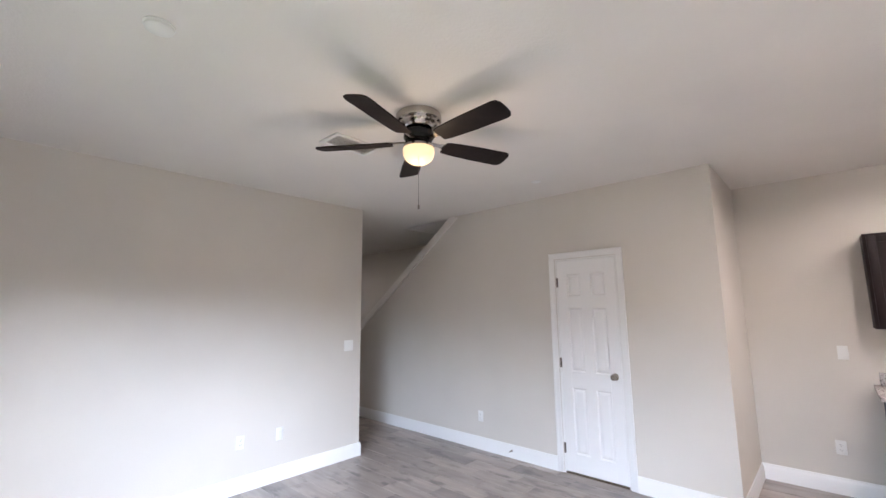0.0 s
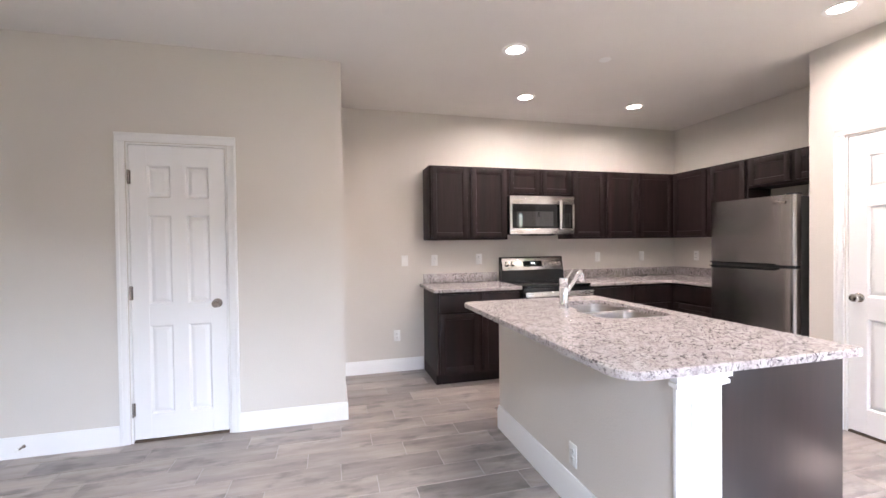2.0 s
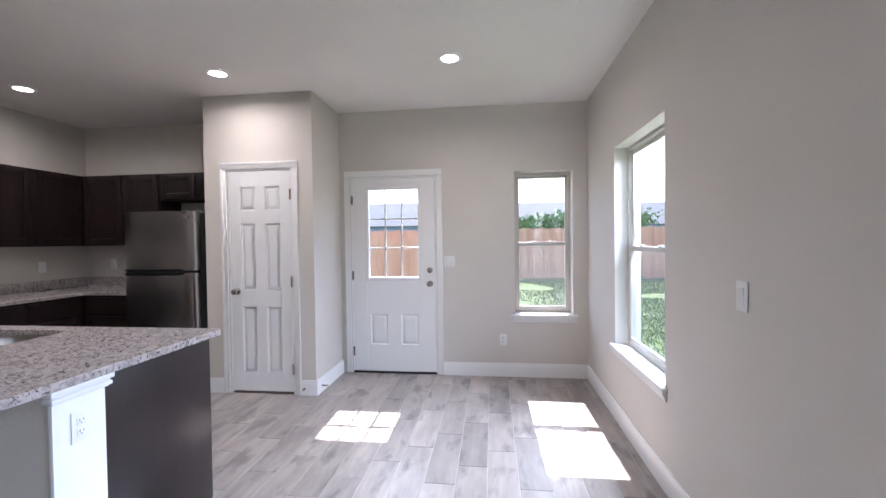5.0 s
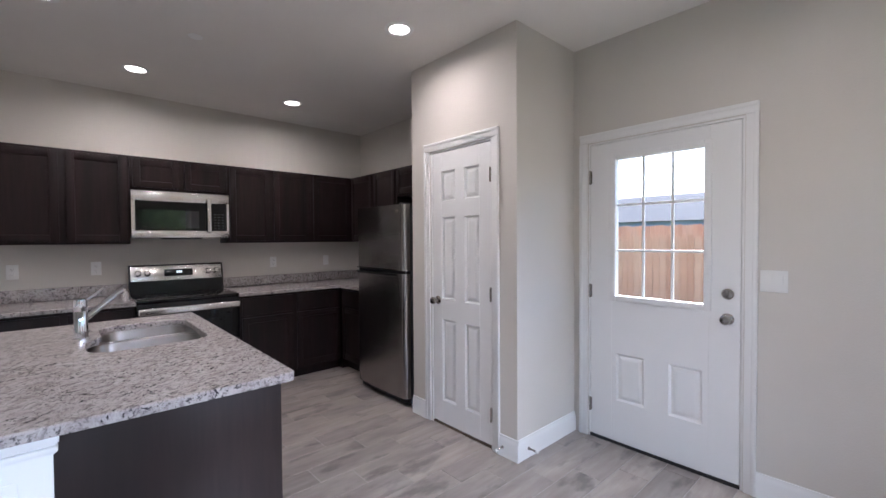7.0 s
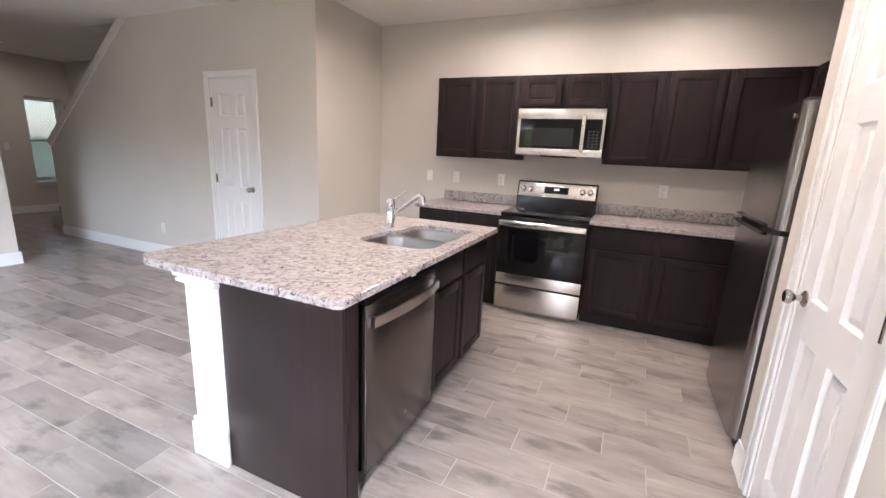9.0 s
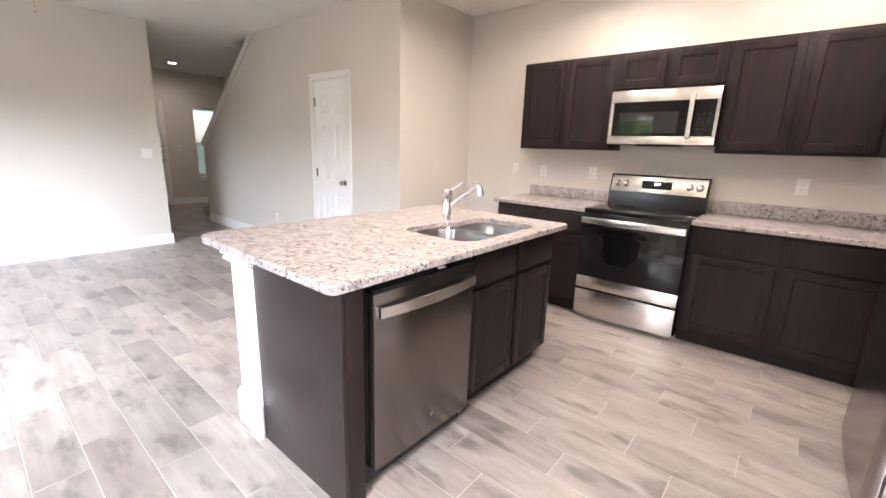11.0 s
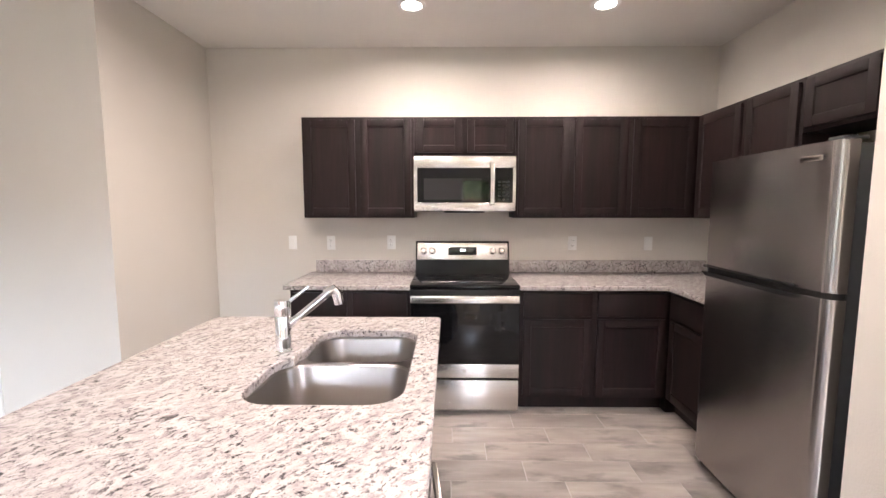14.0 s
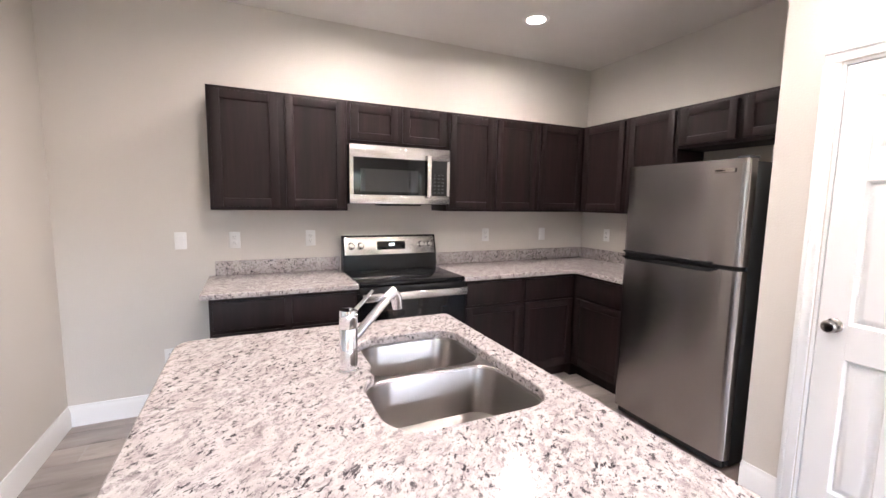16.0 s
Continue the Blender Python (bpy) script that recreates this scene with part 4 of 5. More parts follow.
for k, (o, z0, z1) in enumerate(((0.014, 0.826, 0.833), (0.026, 0.8335, 0.850), (0.019, 0.8505, 0.860), (0.033, 0.8605, 0.8835))):
    box(bm, IX0 - o, 0.566 + o * 0.4, IY0 - 0.006 - o, IY0 + 0.012, z0, z1, 0.004)
part("capital", bm, WHITE, pw, "stepped white moulding under the worktop")
bm = a_box(IX0 - 0.022, 0.572, IY0 - 0.024, IY0 - 0.0065, 0, 0.165, 0.003)
box(bm, IX0 - 0.016, 0.569, IY0 - 0.018, IY0 - 0.0065, 0.1655, 0.19, 0.005)
part("plinth", bm, WHITE, pw, "white base block")
bm = prism(bm_new(), [(IX0 - 0.0005, 0), (IX0 - 0.018, 0), (IX0 - 0.018, 0.13), (IX0 - 0.012, 0.148), (IX0 - 0.009, 0.165), (IX0 - 0.0005, 0.165)], 1, IY0 - 0.006, IY1)
part("baseboard", bm, WHITE, isl, "white moulded baseboard")
part("end_panel", a_box(0.567, IX1 + 0.028, IY0 - 0.001, IY0 + 0.018, 0.0, 0.884, 0.001), ENDPANEL, isl, "espresso-stained end panel")
part("end_stile", a_box(IX1 - 0.03, IX1 + 0.030, IY0 + 0.0185, IY0 + 0.092, 0.0, 0.8835, 0.001), CAB, isl)
part("back_panel", a_box(0.5605, 0.58, IY0 + 0.0185, IY1, 0.0, 0.884), CAB, isl)
DWY0, DWY1 = 1.967, 2.575
base_cabinet(IY1 - DWY1 - 0.006, 2, pose(IX1, DWY1 + 0.006, 0, 0, 0, 90), depth=0.54, stile=0.03, hollow=True, label="espresso-stained sink base cabinet of the island")

SK = [(0.657, 1.128, 2.612, 2.982), (0.720, 1.128, 3.010, 3.308)]
SK_R = ((0.105, 0.10, 0.085, 0.115), (0.06, 0.085, 0.10, 0.10))


def sink_outline():
    """The cut-out in the stone: round both bowls, stepped in beside the smaller one."""
    big = rounded(*SK[0], SK_R[0], 8)
    small = rounded(*SK[1], SK_R[1], 8)
    return big[:18] + small[18:] + [(0.720, 3.045), (0.716, 3.024), (0.704, 3.002)] + big[30:]


hole = sink_outline()
it = thing("worktop", "speckled white granite island worktop with a sink cut-out", "worktop", "worktops")
part("slab", slab(rounded(0.115, 1.22, 1.79, 3.53, (0.10, 0.03, 0.025, 0.07)), CT0, CT1, [hole]), GRANITE, it)

sk = thing("sink", "double-bowl brushed steel undermount sink in the island", "sink")


def bowl(x0, x1, y0, y1, radii, deep):
    bm = bm_new()
    rings = []
    for ins, z in ((-0.003, 0.8795), (0.002, 0.8785), (0.004, 0.874), (0.012, 0.884 - deep * 0.85), (0.03, 0.884 - deep * 0.97), (0.065, 0.884 - deep)):
        rr = [max(0.02, r - ins) for r in radii]
        rings.append([bm.verts.new((x, y, z)) for x, y in rounded(x0 + ins, x1 - ins, y0 + ins, y1 - ins, rr, 8)])
    k = len(rings[0])
    for a, b in zip(rings, rings[1:]):
        for i in range(k):
            j = (i + 1) % k
            bm.faces.new((a[i], a[j], b[j], b[i]))
    bm.faces.new(rings[-1])
    return bm


for (x0, x1, y0, y1), rad in zip(SK, SK_R):
    b_ = part("bowl", bowl(x0, x1, y0, y1, rad, 0.19), STEEL_SINK, sk, "brushed steel bowl")
    part("drain", lathe(bm_new(), [(0, 0.001), (0.03, 0.001), (0.034, 0.004), (0.043, 0.004), (0.045, 0.0)], 28, pose((x0 + x1) / 2, (y0 + y1) / 2, 0.6945)), CHROME, b_, "chrome drain")
flange_holes = [rounded(x0, x1, y0, y1, r, 8) for (x0, x1, y0, y1), r in zip(SK, SK_R)]
part("flange", slab(rounded(0.63, 1.15, 2.60, 3.33, (0.12, 0.1, 0.08, 0.06)), 0.8795, 0.8855, flange_holes), STEEL_SINK, sk, "flat steel rim under the stone")
part("divider", a_box(0.76, 1.105, 2.984, 3.008, 0.79, 0.8785, 0.008, 3), STEEL_SINK, sk, "rounded steel divider")

fa = thing("faucet", "chrome single-lever pull-out kitchen faucet on the island", "faucet")
fx, fy, fz = 0.645, 3.03, CT1
part("base", lathe(bm_new(), [(0, 0.0005), (0.031, 0.0005), (0.031, 0.006), (0.027, 0.009), (0, 0.009)], 32, pose(fx, fy, fz)), CHROME, fa)
part("column", lathe(bm_new(), [(0, 0.009), (0.028, 0.009), (0.028, 0.135), (0.0268, 0.137), (0.028, 0.139), (0.028, 0.186), (0.0268, 0.194), (0, 0.196)], 32, pose(fx, fy, fz)), CHROME, fa)
sa = Vector((0.91, 0.415, 0)).normalized()
p0 = Vector((fx, fy, fz + 0.095)) + sa * 0.018
p1 = p0 + sa * 0.148 + Vector((0, 0, 0.112))
part("spout", tube(bm_new(), [p0, p0.lerp(p1, 0.25), p0.lerp(p1, 0.5), p0.lerp(p1, 0.75), p1], 0.0145, 20), CHROME, fa)
bm = tube(bm_new(), [p1 - sa * 0.012 - Vector((0, 0, 0.004)), p1 + sa * 0.02 + Vector((0, 0, 0.014)), p1 + sa * 0.034 + Vector((0, 0, -0.004)), p1 + sa * 0.042 + Vector((0, 0, -0.046))], [0.016, 0.019, 0.021, 0.0185], 20)
part("spray_head", bm, CHROME, fa)
h0 = Vector((fx, fy, fz + 0.180)) + sa * 0.015
part("lever", tube(bm_new(), [h0, h0 + sa * 0.05 + Vector((0, 0, 0.035)), h0 + sa * 0.082 + Vector((0, 0, 0.060))], [0.0075, 0.006, 0.005], 14), CHROME, fa)

dw = thing("dishwasher", "stainless steel dishwasher built into the island", "dishwasher")
part("tub", a_box(IX1 - 0.5, IX1 - 0.01, DWY0 + 0.002, DWY1 - 0.002, 0.02, 0.882), SHINY_BLACK, dw)
DWX = IX1 + 0.045
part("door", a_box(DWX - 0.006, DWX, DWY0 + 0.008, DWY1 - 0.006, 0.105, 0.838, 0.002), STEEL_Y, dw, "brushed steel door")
part("door_core", a_box(IX1 - 0.008, DWX - 0.0065, DWY0 + 0.009, DWY1 - 0.007, 0.106, 0.838, 0.002), STEEL_X, dw, "folded steel edge of the door")
bm = prism(bm_new(), [(IX1 - 0.008, 0.8385), (DWX - 0.001, 0.8385), (DWX - 0.004, 0.852), (DWX - 0.030, 0.868), (IX1 - 0.008, 0.868)], 1, DWY0 + 0.008, DWY1 - 0.006)
part("control_strip", bm, SHINY_BLACK, dw, "black top control strip")
bm = a_box(-0.0006, 0.0006, -0.022, 0.022, -0.006, 0.006)
bm.transform(pose(DWX - 0.0165, 2.36, 0.8612, 0, -58.4))
part("label_plate", bm, PLASTIC, dw)
n_ = 14
pts = []
for k in range(n_ + 1):
    u = k / n_
    pts.append((DWX + 0.026 + 0.026 * math.sin(math.pi * u), DWY0 + 0.020 + u * (DWY1 - DWY0 - 0.040)))
inner = [(x - 0.012, y) for x, y in reversed(pts)]
bm = prism(bm_new(), pts + inner, 2, 0.752, 0.792)
bmesh.ops.bevel(bm, geom=[e for e in bm.edges if len(e.link_faces) == 2 and e.calc_face_angle(0) > 1.0], offset=0.003, segments=2, profile=0.5, affect="EDGES")
part("handle", bm, STEEL_X, dw, "bowed steel bar handle")
for ey in (pts[0][1], pts[-1][1]):
    q = 0.016 if ey < 2.2 else -0.016
    bm = prism(bm_new(), [(DWX + 0.0005, min(ey, ey + q)), (DWX + 0.0135, min(ey, ey + q)), (DWX + 0.0135, max(ey, ey + q)), (DWX + 0.0005, max(ey, ey + q))], 2, 0.750, 0.794)
    part("handle_bracket", bm, CHROME, dw, "polished bracket")
part("kick_plate", a_box(IX1 - 0.05, IX1 - 0.035, DWY0 + 0.002, DWY1 - 0.002, 0.0, 0.10), RUBBER, dw)
part("badge", lathe(bm_new(), [(0, 0), (0.012, 0), (0.012, 0.0015), (0, 0.0015)], 20, pose(DWX, 2.30, 0.20, 0, 90)), NICKEL, dw, "small round badge")
fl = thing("filler_strip", "espresso-stained filler beside the dishwasher", "filler")
part("strip", a_box(IX1 - 0.05, IX1 - 0.03, IY0 + 0.0925, DWY0 - 0.002, 0.0, 0.884), CAB, fl)


# ---- plates on the walls ----
def outlet_at(m, gang=1, kind="outlet", label="white duplex outlet on the wall"):
    o = thing("wall_outlet" if kind == "outlet" else "light_switch", label, "outlet" if kind == "outlet" else "switch", "wall plates")
    w = 0.070 + 0.046 * (gang - 1)
    part("plate", a_box(-w / 2, w / 2, -0.006, -0.0005, -0.0575, 0.0575, 0.003), PLASTIC, o)
    for g in range(gang):
        cx = (g - (gang - 1) / 2) * 0.046
        if kind == "outlet":
            for z in (0.02, -0.02):
                r = part("receptacle", a_box(cx - 0.017, cx + 0.017, -0.0085, -0.0062, z - 0.014, z + 0.014, 0.002), PLASTIC, o)
                bm = a_box(cx - 0.008, cx - 0.006, -0.0092, -0.0086, z - 0.002, z + 0.008)
                box(bm, cx + 0.006, cx + 0.008, -0.0092, -0.0086, z - 0.001, z + 0.007)
                box(bm, cx - 0.002, cx + 0.002, -0.0092, -0.0086, z - 0.010, z - 0.006)
                part("slot", bm, SLOT, r)
        else:
            bm = prism(bm_new(), [(-0.0062, -0.033), (-0.0075, -0.033), (-0.012, 0.033), (-0.0062, 0.033)], 0, cx - 0.0165, cx + 0.0165)
            part("rocker", bm, PLASTIC, o)
    o.matrix_world = m
    return o


for x, z in ((-0.145, 0.377), (0.271, 1.161), (0.778, 1.165), (2.29, 1.160)):
    outlet_at(pose(x, NORTH, z))
outlet_at(pose(-0.052, NORTH, 1.163), 1, "switch", "white rocker switch on the kitchen wall")
outlet_at(pose(2.917, NORTH, 1.158), 1, "switch", "white rocker switch above the backsplash")
outlet_at(pose(EASTK, 4.67, 1.16, 0, 0, -90))
outlet_at(pose(-3.136, CLOSET_Y, 0.358))
outlet_at(pose(EAST, 0.217, 0.374, 0, 0, -90))
outlet_at(pose(EAST, 0.756, 1.166, 0, 0, -90), 2, "switch", "white two-gang rocker switch beside the back door")
outlet_at(pose(0.78, SOUTH, 1.16, 0, 0, 180), 1, "switch", "white rocker switch beside the window")
outlet_at(pose(WEST, 1.62, 0.42, 0, 0, 90))
outlet_at(pose(WEST, 1.98, 0.42, 0, 0, 90), 1, "switch", "white cable plate low on the wall")
outlet_at(pose(WEST, 2.73, 1.18, 0, 0, 90), 2, "switch", "white two-gang rocker switch beside the hall")
outlet_at(pose(IX0, 2.50, 0.27, 0, 0, -90))
outlet_at(pose(0.462, IY0 - 0.006, 0.715), 1, "outlet", "white outlet on the island's end post")
outlet_at(pose(HALL_W, 4.34, 1.18, 0, 0, 90), 1, "switch", "white switch beside the front door")


def door_stop(m):
    d = thing("door_stop", "spring door stop on the baseboard", "door stop", "door stops")
    part("spring", lathe(bm_new(), [(0, 0), (0.011, 0), (0.011, 0.004)] + [(0.0055 + 0.001 * (k % 2), 0.006 + k * 0.002) for k in range(26)] + [(0, 0.058)], 12, pose(0, 0, 0, 90)), NICKEL, d)
    part("tip", lathe(bm_new(), [(0, 0.056), (0.008, 0.057), (0.009, 0.07), (0, 0.073)], 12, pose(0, 0, 0, 90)), PLASTIC, d)
    d.matrix_world = m


door_stop(pose(-2.72, CLOSET_Y - BASE_T, 0.075))
door_stop(pose(PANTRY_X - BASE_T, 2.015, 0.06, 0, 0, -90))
door_stop(pose(2.76, PANTRY_S - BASE_T, 0.06))


# ---- ceiling fixtures ----
def can_light(x, y, watts=CAN_WATTS):
    c = thing("recessed_light", "round recessed LED downlight, lit", "ceiling light", "recessed ceiling lights")
    part("trim_ring", lathe(bm_new(), [(0.062, -0.001), (0.066, -0.006), (0.090, -0.004), (0.093, -0.0005)], 40, pose(x, y, CEILING)), PLASTIC, c)
    part("lens", lathe(bm_new(), [(0, -0.003), (0.063, -0.003), (0.063, -0.0008)], 40, pose(x, y, CEILING)), CANGLOW, c, "glowing round lens")
    lamp = new("downlight", bpy.data.lights.new("downlight", "AREA"))
    lamp.data.shape, lamp.data.size = "DISK", 0.12
    lamp.data.energy, lamp.data.color, lamp.data.spread = watts, (1.0, 0.90, 0.79), radians(165)
    lamp.matrix_world = pose(x, y, CEILING - 0.008)


for p in ((0.51, 3.43), (1.02, 4.31), (2.25, 4.31), (0.954, 2.445), (2.198, 2.47), (2.195, 0.615), (-6.95, 4.08, 0.5)):
    can_light(*p)

fan = thing("ceiling_fan", "hugger ceiling fan with five dark blades and a lit bowl", "ceiling fan")
FXC, FYC = -1.80, 1.665
at = pose(FXC, FYC, CEILING)
part("housing", lathe(bm_new(), [(0, -0.0005), (0.132, -0.0005), (0.138, -0.010), (0.138, -0.046), (0.133, -0.054), (0.122, -0.062), (0.116, -0.080), (0.100, -0.094), (0.078, -0.10), (0, -0.10)], 48, at), NICKEL, fan, "brushed nickel motor housing")
part("motor", lathe(bm_new(), [(0, -0.1005), (0.075, -0.1005), (0.09, -0.115), (0.092, -0.148), (0.08, -0.165), (0.06, -0.172), (0, -0.172)], 40, at), SHINY_BLACK, fan, "dark flywheel")
part("light_fitter", lathe(bm_new(), [(0, -0.1725), (0.055, -0.1725), (0.06, -0.186), (0.090, -0.200), (0.095, -0.216), (0, -0.216)], 40, at), NICKEL, fan, "nickel light fitter")
part("bowl_shade", lathe(bm_new(), [(0.092, -0.2165), (0.095, -0.235), (0.091, -0.260), (0.078, -0.285), (0.054, -0.303), (0.025, -0.313), (0, -0.315)], 40, at), BOWLGLOW, fan, "lit frosted glass bowl")
BLADE_TOP = blotchy("dark_walnut_blade", (0.008, 0.005, 0.005), (0.014, 0.009, 0.008), 14.0, 0.5, 0.05)
BLADE_TOP.node_tree.nodes["Principled BSDF"].inputs["Specular IOR Level"].default_value = 0.15
for k in range(5):
    a = -1 + 72 * k
    m = pose(FXC, FYC, CEILING - 0.178, 0, 0, a) @ pose(0, 0, 0, -13)
    out = [(0.17, -0.050), (0.22, -0.060), (0.38, -0.070), (0.595, -0.074), (0.622, -0.066), (0.634, -0.045), (0.637, 0.0), (0.634, 0.045), (0.622, 0.066), (0.595, 0.074), (0.38, 0.070), (0.22, 0.060), (0.17, 0.050)]
    bm = prism(bm_new(), out, 2, -0.004, 0.004)
    bm.transform(m)
    bl = part("blade", bm, BLADE_TOP, fan, "dark walnut fan blade")
    bm = prism(bm_new(), [(0.075, -0.018), (0.14, -0.014), (0.20, -0.036), (0.245, -0.030), (0.245, 0.030), (0.20, 0.036), (0.14, 0.014), (0.075, 0.018)], 2, 0.0045, 0.010)
    bm.transform(m)
    part("blade_iron", bm, NICKEL, bl, "nickel blade bracket")
bm = tube(bm_new(), [(FXC + 0.05, FYC - 0.05, CEILING - 0.21), (FXC + 0.052, FYC - 0.052, CEILING - 0.35), (FXC + 0.052, FYC - 0.052, CEILING - 0.575)], 0.0016, 6)
lathe(bm, [(0, -0.03), (0.006, -0.026), (0.006, -0.006), (0, 0)], 10, pose(FXC + 0.052, FYC - 0.052, CEILING - 0.575))
part("pull_chain", bm, NICKEL, fan, "pull chain")
fl_ = new("fan_bulb", bpy.data.lights.new("fan_bulb", "POINT"))
fl_.data.energy, fl_.data.shadow_soft_size, fl_.data.color = FAN_WATTS, 0.11, (1.0, 0.78, 0.5)
fl_.location = (FXC, FYC, CEILING - 0.47)

DUCT = material("grey_duct_metal", (0.30, 0.30, 0.30), 0.6)
vt = thing("ceiling_vent", "white slatted supply vent in the ceiling", "vent")
vx, vy = -2.47, 1.645
bm = bm_new()
for q in ((-0.11, 0.11, -0.19, -0.16), (-0.11, 0.11, 0.16, 0.19), (-0.11, -0.08, -0.16, 0.16), (0.08, 0.11, -0.16, 0.16)):
    box(bm, vx + q[0], vx + q[1], vy + q[2], vy + q[3], CEILING - 0.010, CEILING - 0.0005, 0.002)
part("frame", bm, PLASTIC, vt)
part("backing", a_box(vx - 0.08, vx + 0.08, vy - 0.16, vy + 0.16, CEILING - 0.002, CEILING - 0.0006), DUCT, vt, "grey duct opening")
for k in range(9):
    bm = a_box(-0.008, 0.008, -0.16, 0.16, -0.0008, 0.0008)
    bm.transform(pose(vx - 0.068 + k * 0.017, vy, CEILING - 0.007, 0, 35))
    part("slat", bm, PLASTIC, vt)
sm = thing("smoke_detector", "round white smoke detector on the ceiling", "smoke detector")
part("base", lathe(bm_new(), [(0, -0.0005), (0.058, -0.0005), (0.058, -0.008), (0, -0.008)], 36, pose(-1.99, 0.37, CEILING)), PLASTIC, sm)
part("cover", lathe(bm_new(), [(0.055, -0.0085), (0.053, -0.018), (0.042, -0.024), (0, -0.026)], 36, pose(-1.99, 0.37, CEILING)), PLASTIC, sm)
for x, y in ((-1.98, 3.35), (1.25, 3.42), (1.2, 0.30)):
    s = thing("sprinkler", "small white sprinkler cover on the ceiling", "sprinkler", "sprinkler covers")
    part("cover", lathe(bm_new(), [(0, -0.006), (0.038, -0.006), (0.042, -0.004), (0.042, -0.0005)], 28, pose(x, y, CEILING)), PLASTIC, s)


# ---- outdoors ----
structure("ground", a_box(-400, 400, -400, 400, -0.6, -0.12), GRASS, "patchy green and sandy lawn", "ground")
structure("pavement", a_box(EAST + 0.20, EAST + 2.4, 0.3, 2.6, -0.119, -0.05), CONCRETE, "concrete patio slab at the back door", "patio")
# unseen roof, added to keep part of the sun off the door glass
pr_ = thing("sun_block_roof", "unseen roof added over the back door to block sun", "roof", kind="structure")
part("deck", prism(bm_new(), [(EAST + 0.20, 2.62), (EAST + 0.95, 2.50), (EAST + 0.95, 2.60), (EAST + 0.20, 2.86)], 1, 0.55, 2.3), ROOFING, pr_)


def fence_line(x0, y0, x1, y1, label, tall=1.92):
    """A board fence: posts, rails and pickets, from one end to the other."""
    f = thing("fence", label, "fence")
    L = math.hypot(x1 - x0, y1 - y0)
    shared = []
    for k in range(4):
        h = tall + 0.012 * k
        shared.append(mesh_of(prism(bm_new(), [(0, 0), (0.135, 0), (0.135, h - 0.03), (0.105, h), (0.03, h), (0, h - 0.03)], 1, -0.01, 0.01), "picket", CEDAR))
    n = int(L / 0.143)
    if n > 140:
        bm = bm_new()
        for k in range(n):
            u = k * 0.143
            h = tall + 0.02 * random.random()
            prism(bm, [(u, 0), (u + 0.135, 0), (u + 0.135, h - 0.03), (u + 0.105, h), (u + 0.03, h), (u, h - 0.03)], 1, -0.01, 0.01)
        tagged(part("pickets", bm, CEDAR, f), kind="stuff")
    else:
        for k in range(n):
            p = part("picket", shared[k % 4], CEDAR, f)
            p.location = (k * 0.143, 0, 0)
    for z in (0.35, tall * 0.55, tall - 0.17):
        part("rail", a_box(0, L, 0.0105, 0.045, z - 0.045, z + 0.045), CEDAR, f)
    for k in range(int(L / 2.4) + 1):
        part("post", a_box(k * 2.4 - 0.045, k * 2.4 + 0.045, 0.0455, 0.135, 0, tall - 0.06), CEDAR, f)
    f.matrix_world = pose(x0, y0, -0.12, 0, 0, math.degrees(math.atan2(y1 - y0, x1 - x0)))


fence_line(15.5, 12.0, 15.5, -6.5, "orange-brown cedar board fence across the back yard")
fence_line(10.6, 9.6, 10.6, 1.3, "lower orange cedar board fence behind the back door", 1.55)
fence_line(15.4, 1.25, 10.7, 1.25, "lower cedar board fence that closes the side of the yard", 1.55)
fence_line(15.4, -6.6, -11.0, -6.6, "weathered cedar board fence along the side yard")


def far_house(x, y, w, d, h, rz):
    hs = thing("house", "grey-blue house beyond the fence", "house", "neighbouring houses")
    part("wall", a_box(-w / 2, w / 2, -d / 2, d / 2, 0, h), SIDING, hs)
    part("roof", prism(bm_new(), [(-d / 2 - 0.5, h), (d / 2 + 0.5, h), (0, h + d * 0.30)], 0, -w / 2 - 0.4, w / 2 + 0.4), ROOFING, hs, "grey shingled gable roof")
    for k in range(3):
        for fl2 in range(2 if h > 4 else 1):
            u = -w / 2 + w * (k + 0.5) / 3
            wz = 1.0 + fl2 * 2.7
            win = part("window", a_box(u - 0.55, u + 0.55, -d / 2 - 0.05, -d / 2 + 0.02, wz - 0.06, wz + 1.36), WHITE, hs, "white framed window")
            part("pane", a_box(u - 0.48, u + 0.48, -d / 2 - 0.06, -d / 2 - 0.051, wz, wz + 1.3), HOUSEGLASS, win)
    hs.matrix_world = pose(x, y, -0.12, 0, 0, rz)


far_house(44, 14, 14, 9, 3.0, -90)
far_house(47, -1, 13, 9, 3.0, -90)
far_house(50, -22, 13, 9, 3.0, -90)
far_house(40, 34, 13, 9, 5.4, -90)
far_house(52, -30, 12, 8, 5.4, -110)
far_house(-8, -34, 11, 8, 3.0, 180)


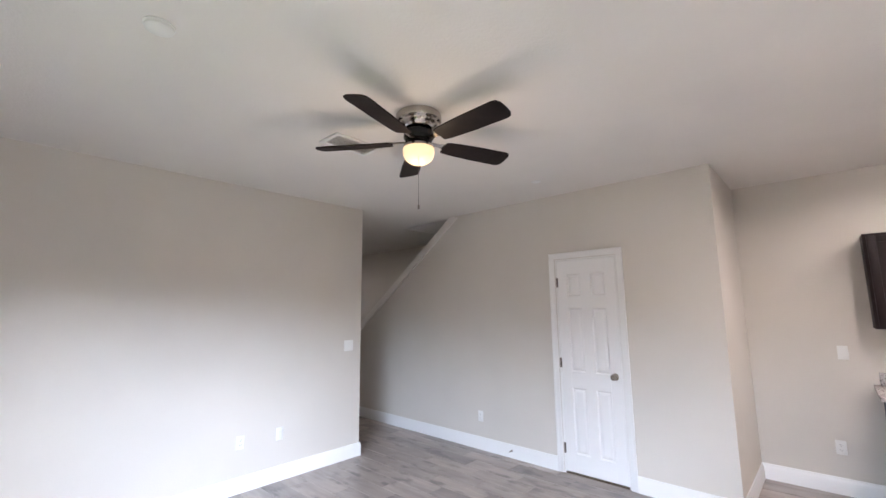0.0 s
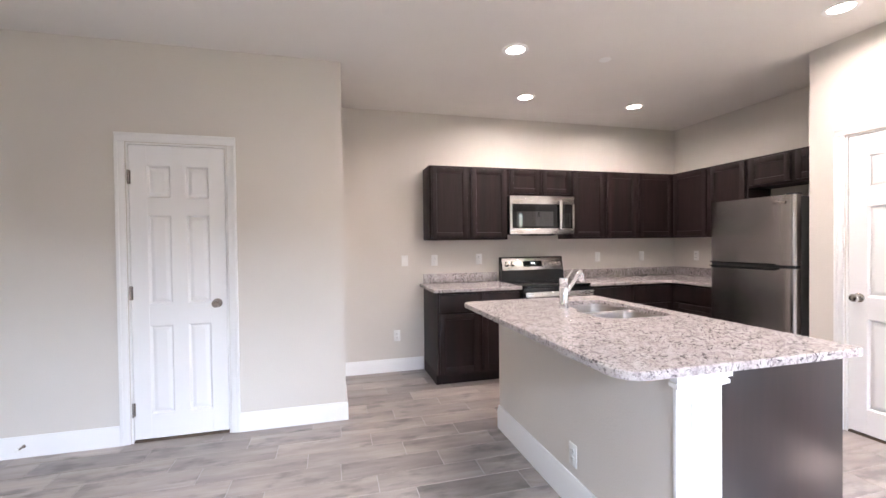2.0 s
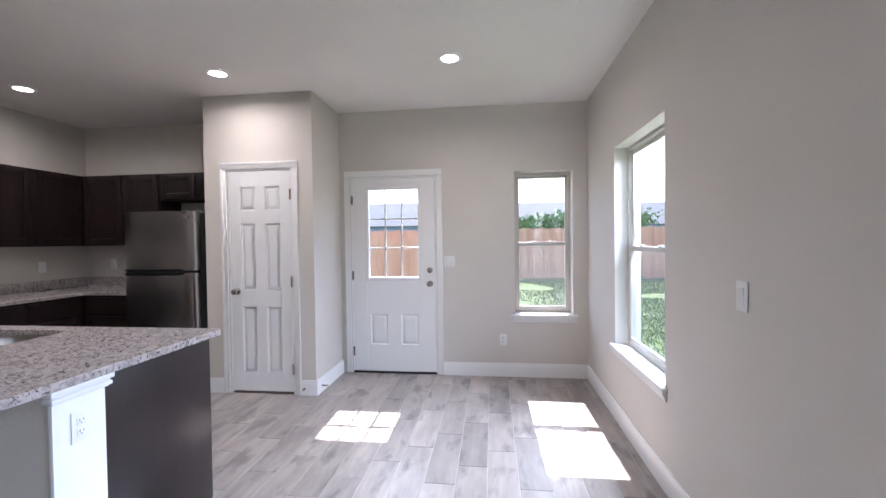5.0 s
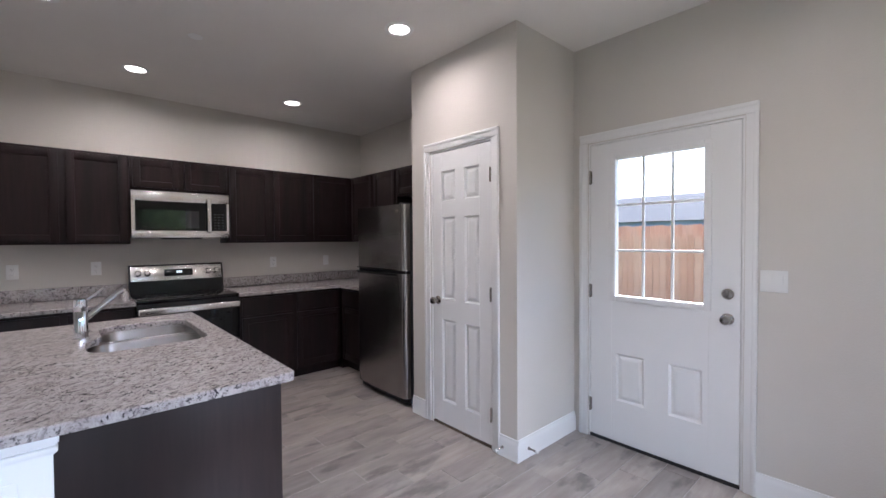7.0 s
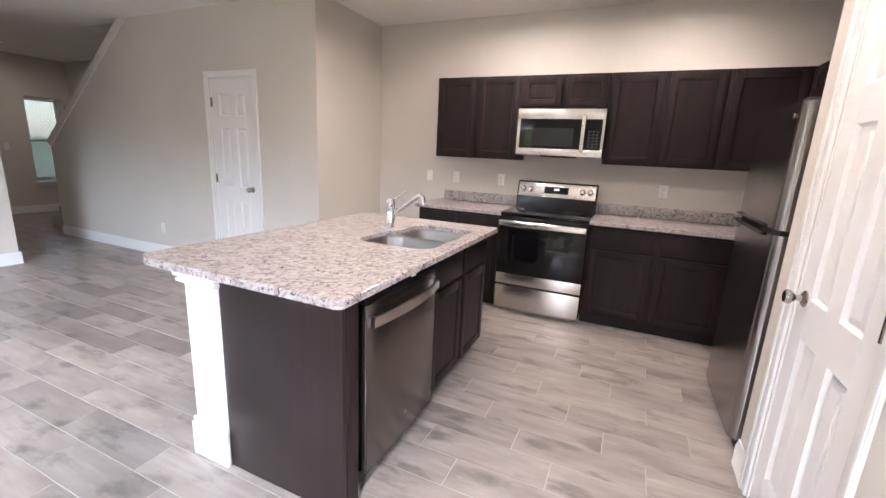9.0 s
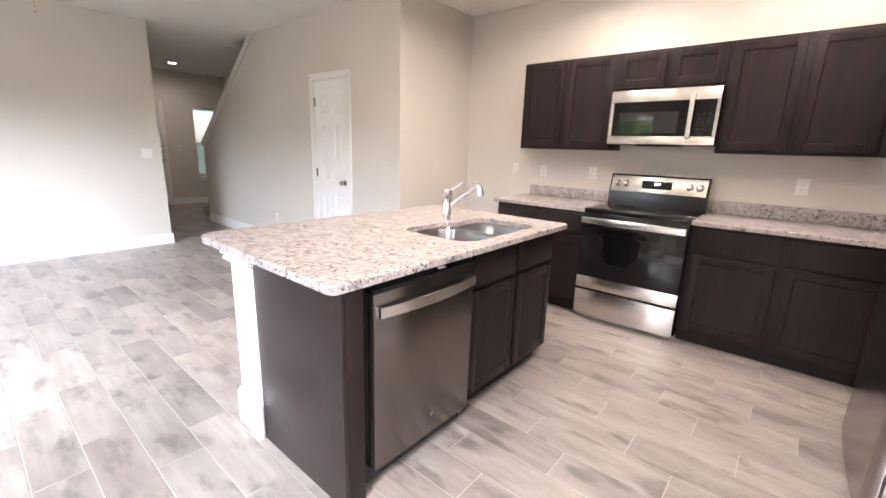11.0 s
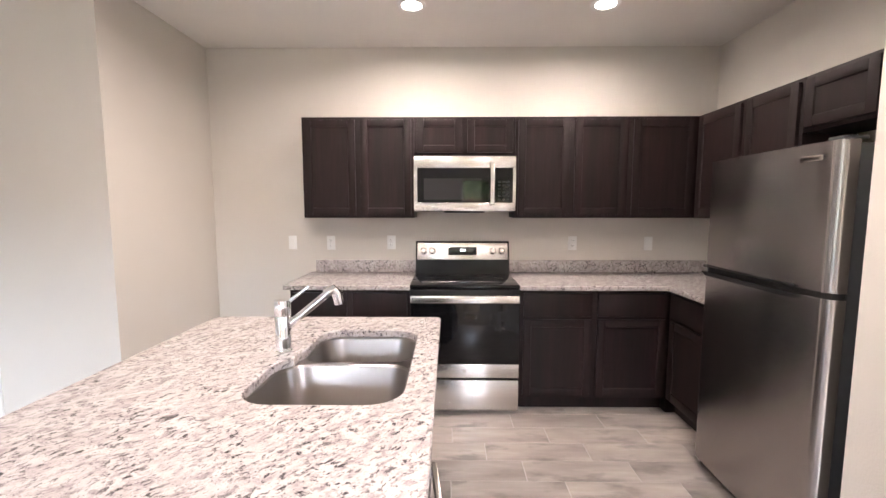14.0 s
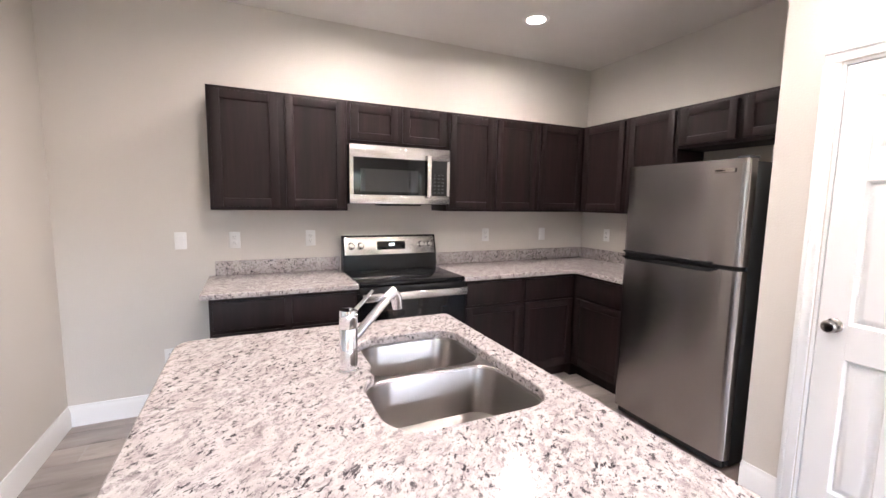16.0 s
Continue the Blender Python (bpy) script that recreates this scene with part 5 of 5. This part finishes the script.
def tree(x, y, h, spread, seed):
    rnd = random.Random(seed)
    t = thing("tree", "leafy green tree beyond the fence", "tree", "trees")
    bm = tube(bm_new(), [(0, 0, 0), (0.05, 0.02, h * 0.25), (-0.04, 0.05, h * 0.5), (0.02, 0, h * 0.8)], [0.17, 0.13, 0.09, 0.03], 10)
    tips = []
    for k in range(9):
        a, z = k * 2.4 + rnd.random(), h * (0.32 + 0.05 * k)
        r = spread * (0.6 + 0.4 * rnd.random())
        e = Vector((math.cos(a) * r, math.sin(a) * r, z + h * 0.18))
        tube(bm, [(0, 0, z), tuple(e * 0.5 + Vector((0, 0, z * 0.5))), tuple(e)], [0.06, 0.04, 0.015], 6)
        tips.append(e)
    part("trunk", bm, BARK, t)
    verts, faces = [], []
    for k in range(2600):
        c = tips[rnd.randrange(len(tips))] if rnd.random() < 0.8 else Vector((0, 0, h * 0.85))
        p = c + Vector((rnd.gauss(0, spread * 0.26), rnd.gauss(0, spread * 0.26), rnd.gauss(0, h * 0.085)))
        s = 0.10 + 0.12 * rnd.random()
        q = Euler((rnd.random() * 6, rnd.random() * 6, rnd.random() * 6)).to_matrix()
        b0 = len(verts)
        for c2 in ((-s, 0, 0), (0, -s * 0.5, 0.02), (s, 0, 0), (0, s * 0.5, 0.02)):
            verts.append(p + q @ Vector(c2))
        faces.append((b0, b0 + 1, b0 + 2, b0 + 3))
    me = bpy.data.meshes.new("crown")
    me.from_pydata(verts, [], faces)
    me.materials.append(LEAF)
    tagged(part("crown", me, LEAF, t), kind="stuff")
    t.matrix_world = pose(x, y, -0.12)


for k, (x, y, h, s) in enumerate(((27, -3.4, 3.6, 1.9), (30, -6.0, 4.2, 2.2), (34, -10, 4.6, 2.4), (36, 3.8, 3.9, 1.7), (34, 20, 4.6, 2.4), (20, -13.5, 4.0, 2.0), (17, -17, 4.6, 2.4), (-2.5, -14, 4.6, 2.4), (-7, -15, 5.2, 2.6), (3.5, -20, 5.0, 2.6), (-4.4, -11.5, 6.4, 2.7), (1.6, -13.0, 5.6, 2.5))):
    tree(x, y, h * 0.8, s * 0.9, 40 + k)

# tufts of grass near the windows
rnd = random.Random(5)
verts, faces = [], []
for k in range(60000):
    if k % 2:
        x, y = rnd.uniform(EAST + 0.6, 14), rnd.uniform(-6.3, 6)
    else:
        x, y = rnd.uniform(-3, 14), rnd.uniform(-6.4, -1.2)
    if EAST < x < EAST + 2.5 and 0.2 < y < 2.7:
        continue
    if noise.noise(Vector((x * 0.5, y * 0.5, 0.3))) < -0.3:
        continue
    a, h = rnd.random() * 6.28, rnd.uniform(0.03, 0.08)
    dx_, dy_ = math.cos(a) * 0.012, math.sin(a) * 0.012
    lx, ly = rnd.gauss(0, 0.03), rnd.gauss(0, 0.03)
    b0 = len(verts)
    verts += [(x - dx_, y - dy_, -0.12), (x + dx_, y + dy_, -0.12), (x + lx, y + ly, -0.12 + h)]
    faces.append((b0, b0 + 1, b0 + 2))
me = bpy.data.meshes.new("grass_tufts")
me.from_pydata(verts, [], faces)
me.materials.append(BLADE)
tagged(part("grass_tufts", me, BLADE), "uneven tufts of green grass in the yard", "grass", kind="stuff")


# ---- floor tiles: planks along x, each row about a third further on ----
TW, TL, GAP = 0.1815, 0.607, 0.0038
ROW_Y, ROW_X, ROW_STEP = 4.351, 1.491, 0.199
floor = thing("floor", "grey-beige wood-look porcelain plank tiles with pale grout", "floor", kind="structure")


def tile_box(bm, x0, x1, y0, y1):
    z0, z1, e = -0.0025, 0.0, 0.0012
    lo = [bm.verts.new(q) for q in ((x0, y0, z0), (x1, y0, z0), (x1, y1, z0), (x0, y1, z0))]
    md = [bm.verts.new(q) for q in ((x0, y0, z1 - e), (x1, y0, z1 - e), (x1, y1, z1 - e), (x0, y1, z1 - e))]
    hi = [bm.verts.new(q) for q in ((x0 + e, y0 + e, z1), (x1 - e, y0 + e, z1), (x1 - e, y1 - e, z1), (x0 + e, y1 - e, z1))]
    for a, b in ((lo, md), (md, hi)):
        for i in range(4):
            j = (i + 1) % 4
            bm.faces.new((a[i], a[j], b[j], b[i]))
    bm.faces.new(hi)


whole = bm_new()
tile_box(whole, GAP / 2, TL - GAP / 2, GAP / 2, TW - GAP / 2)
WHOLE = mesh_of(whole, "tile", TILE, False)
rest = bm_new()
count = 0
first = math.floor((SOUTH - ROW_Y) / TW) - 1
for r in range(first, 8):
    y0 = ROW_Y + r * TW
    y1 = min(y0 + TW, HALL_N)
    y0c = max(y0, SOUTH)
    if y1 - y0c < 0.02:
        continue
    start = ROW_X - r * ROW_STEP
    c0i = math.floor((HALL_W - start) / TL) - 1
    for c in range(c0i, 40):
        x0, x1 = start + c * TL, start + (c + 1) * TL
        x0c, x1c = max(x0, HALL_W), min(x1, EASTK)
        if x1c - x0c < 0.02:
            continue
        if y0c >= CLOSET_Y and x1c < CLOSET_X:
            if x0c > SL_LOW:
                continue
        near = -2.6 < x0 and y0 > SOUTH and x1 < EASTK and y1 <= 4.6 and count < 300 and (x0 > -1.2 or y0 > 1.0)
        if near and x0c == x0 and x1c == x1 and y0c == y0:
            p = part("tile", WHOLE, TILE, floor)
            p.location = (x0, y0, 0)
            count += 1
        else:
            tile_box(rest, x0c + GAP / 2, x1c - GAP / 2, y0c + GAP / 2, y1 - GAP / 2)
tagged(part("tiles", mesh_of(rest, "tiles", TILE, False), TILE, floor), kind="stuff")
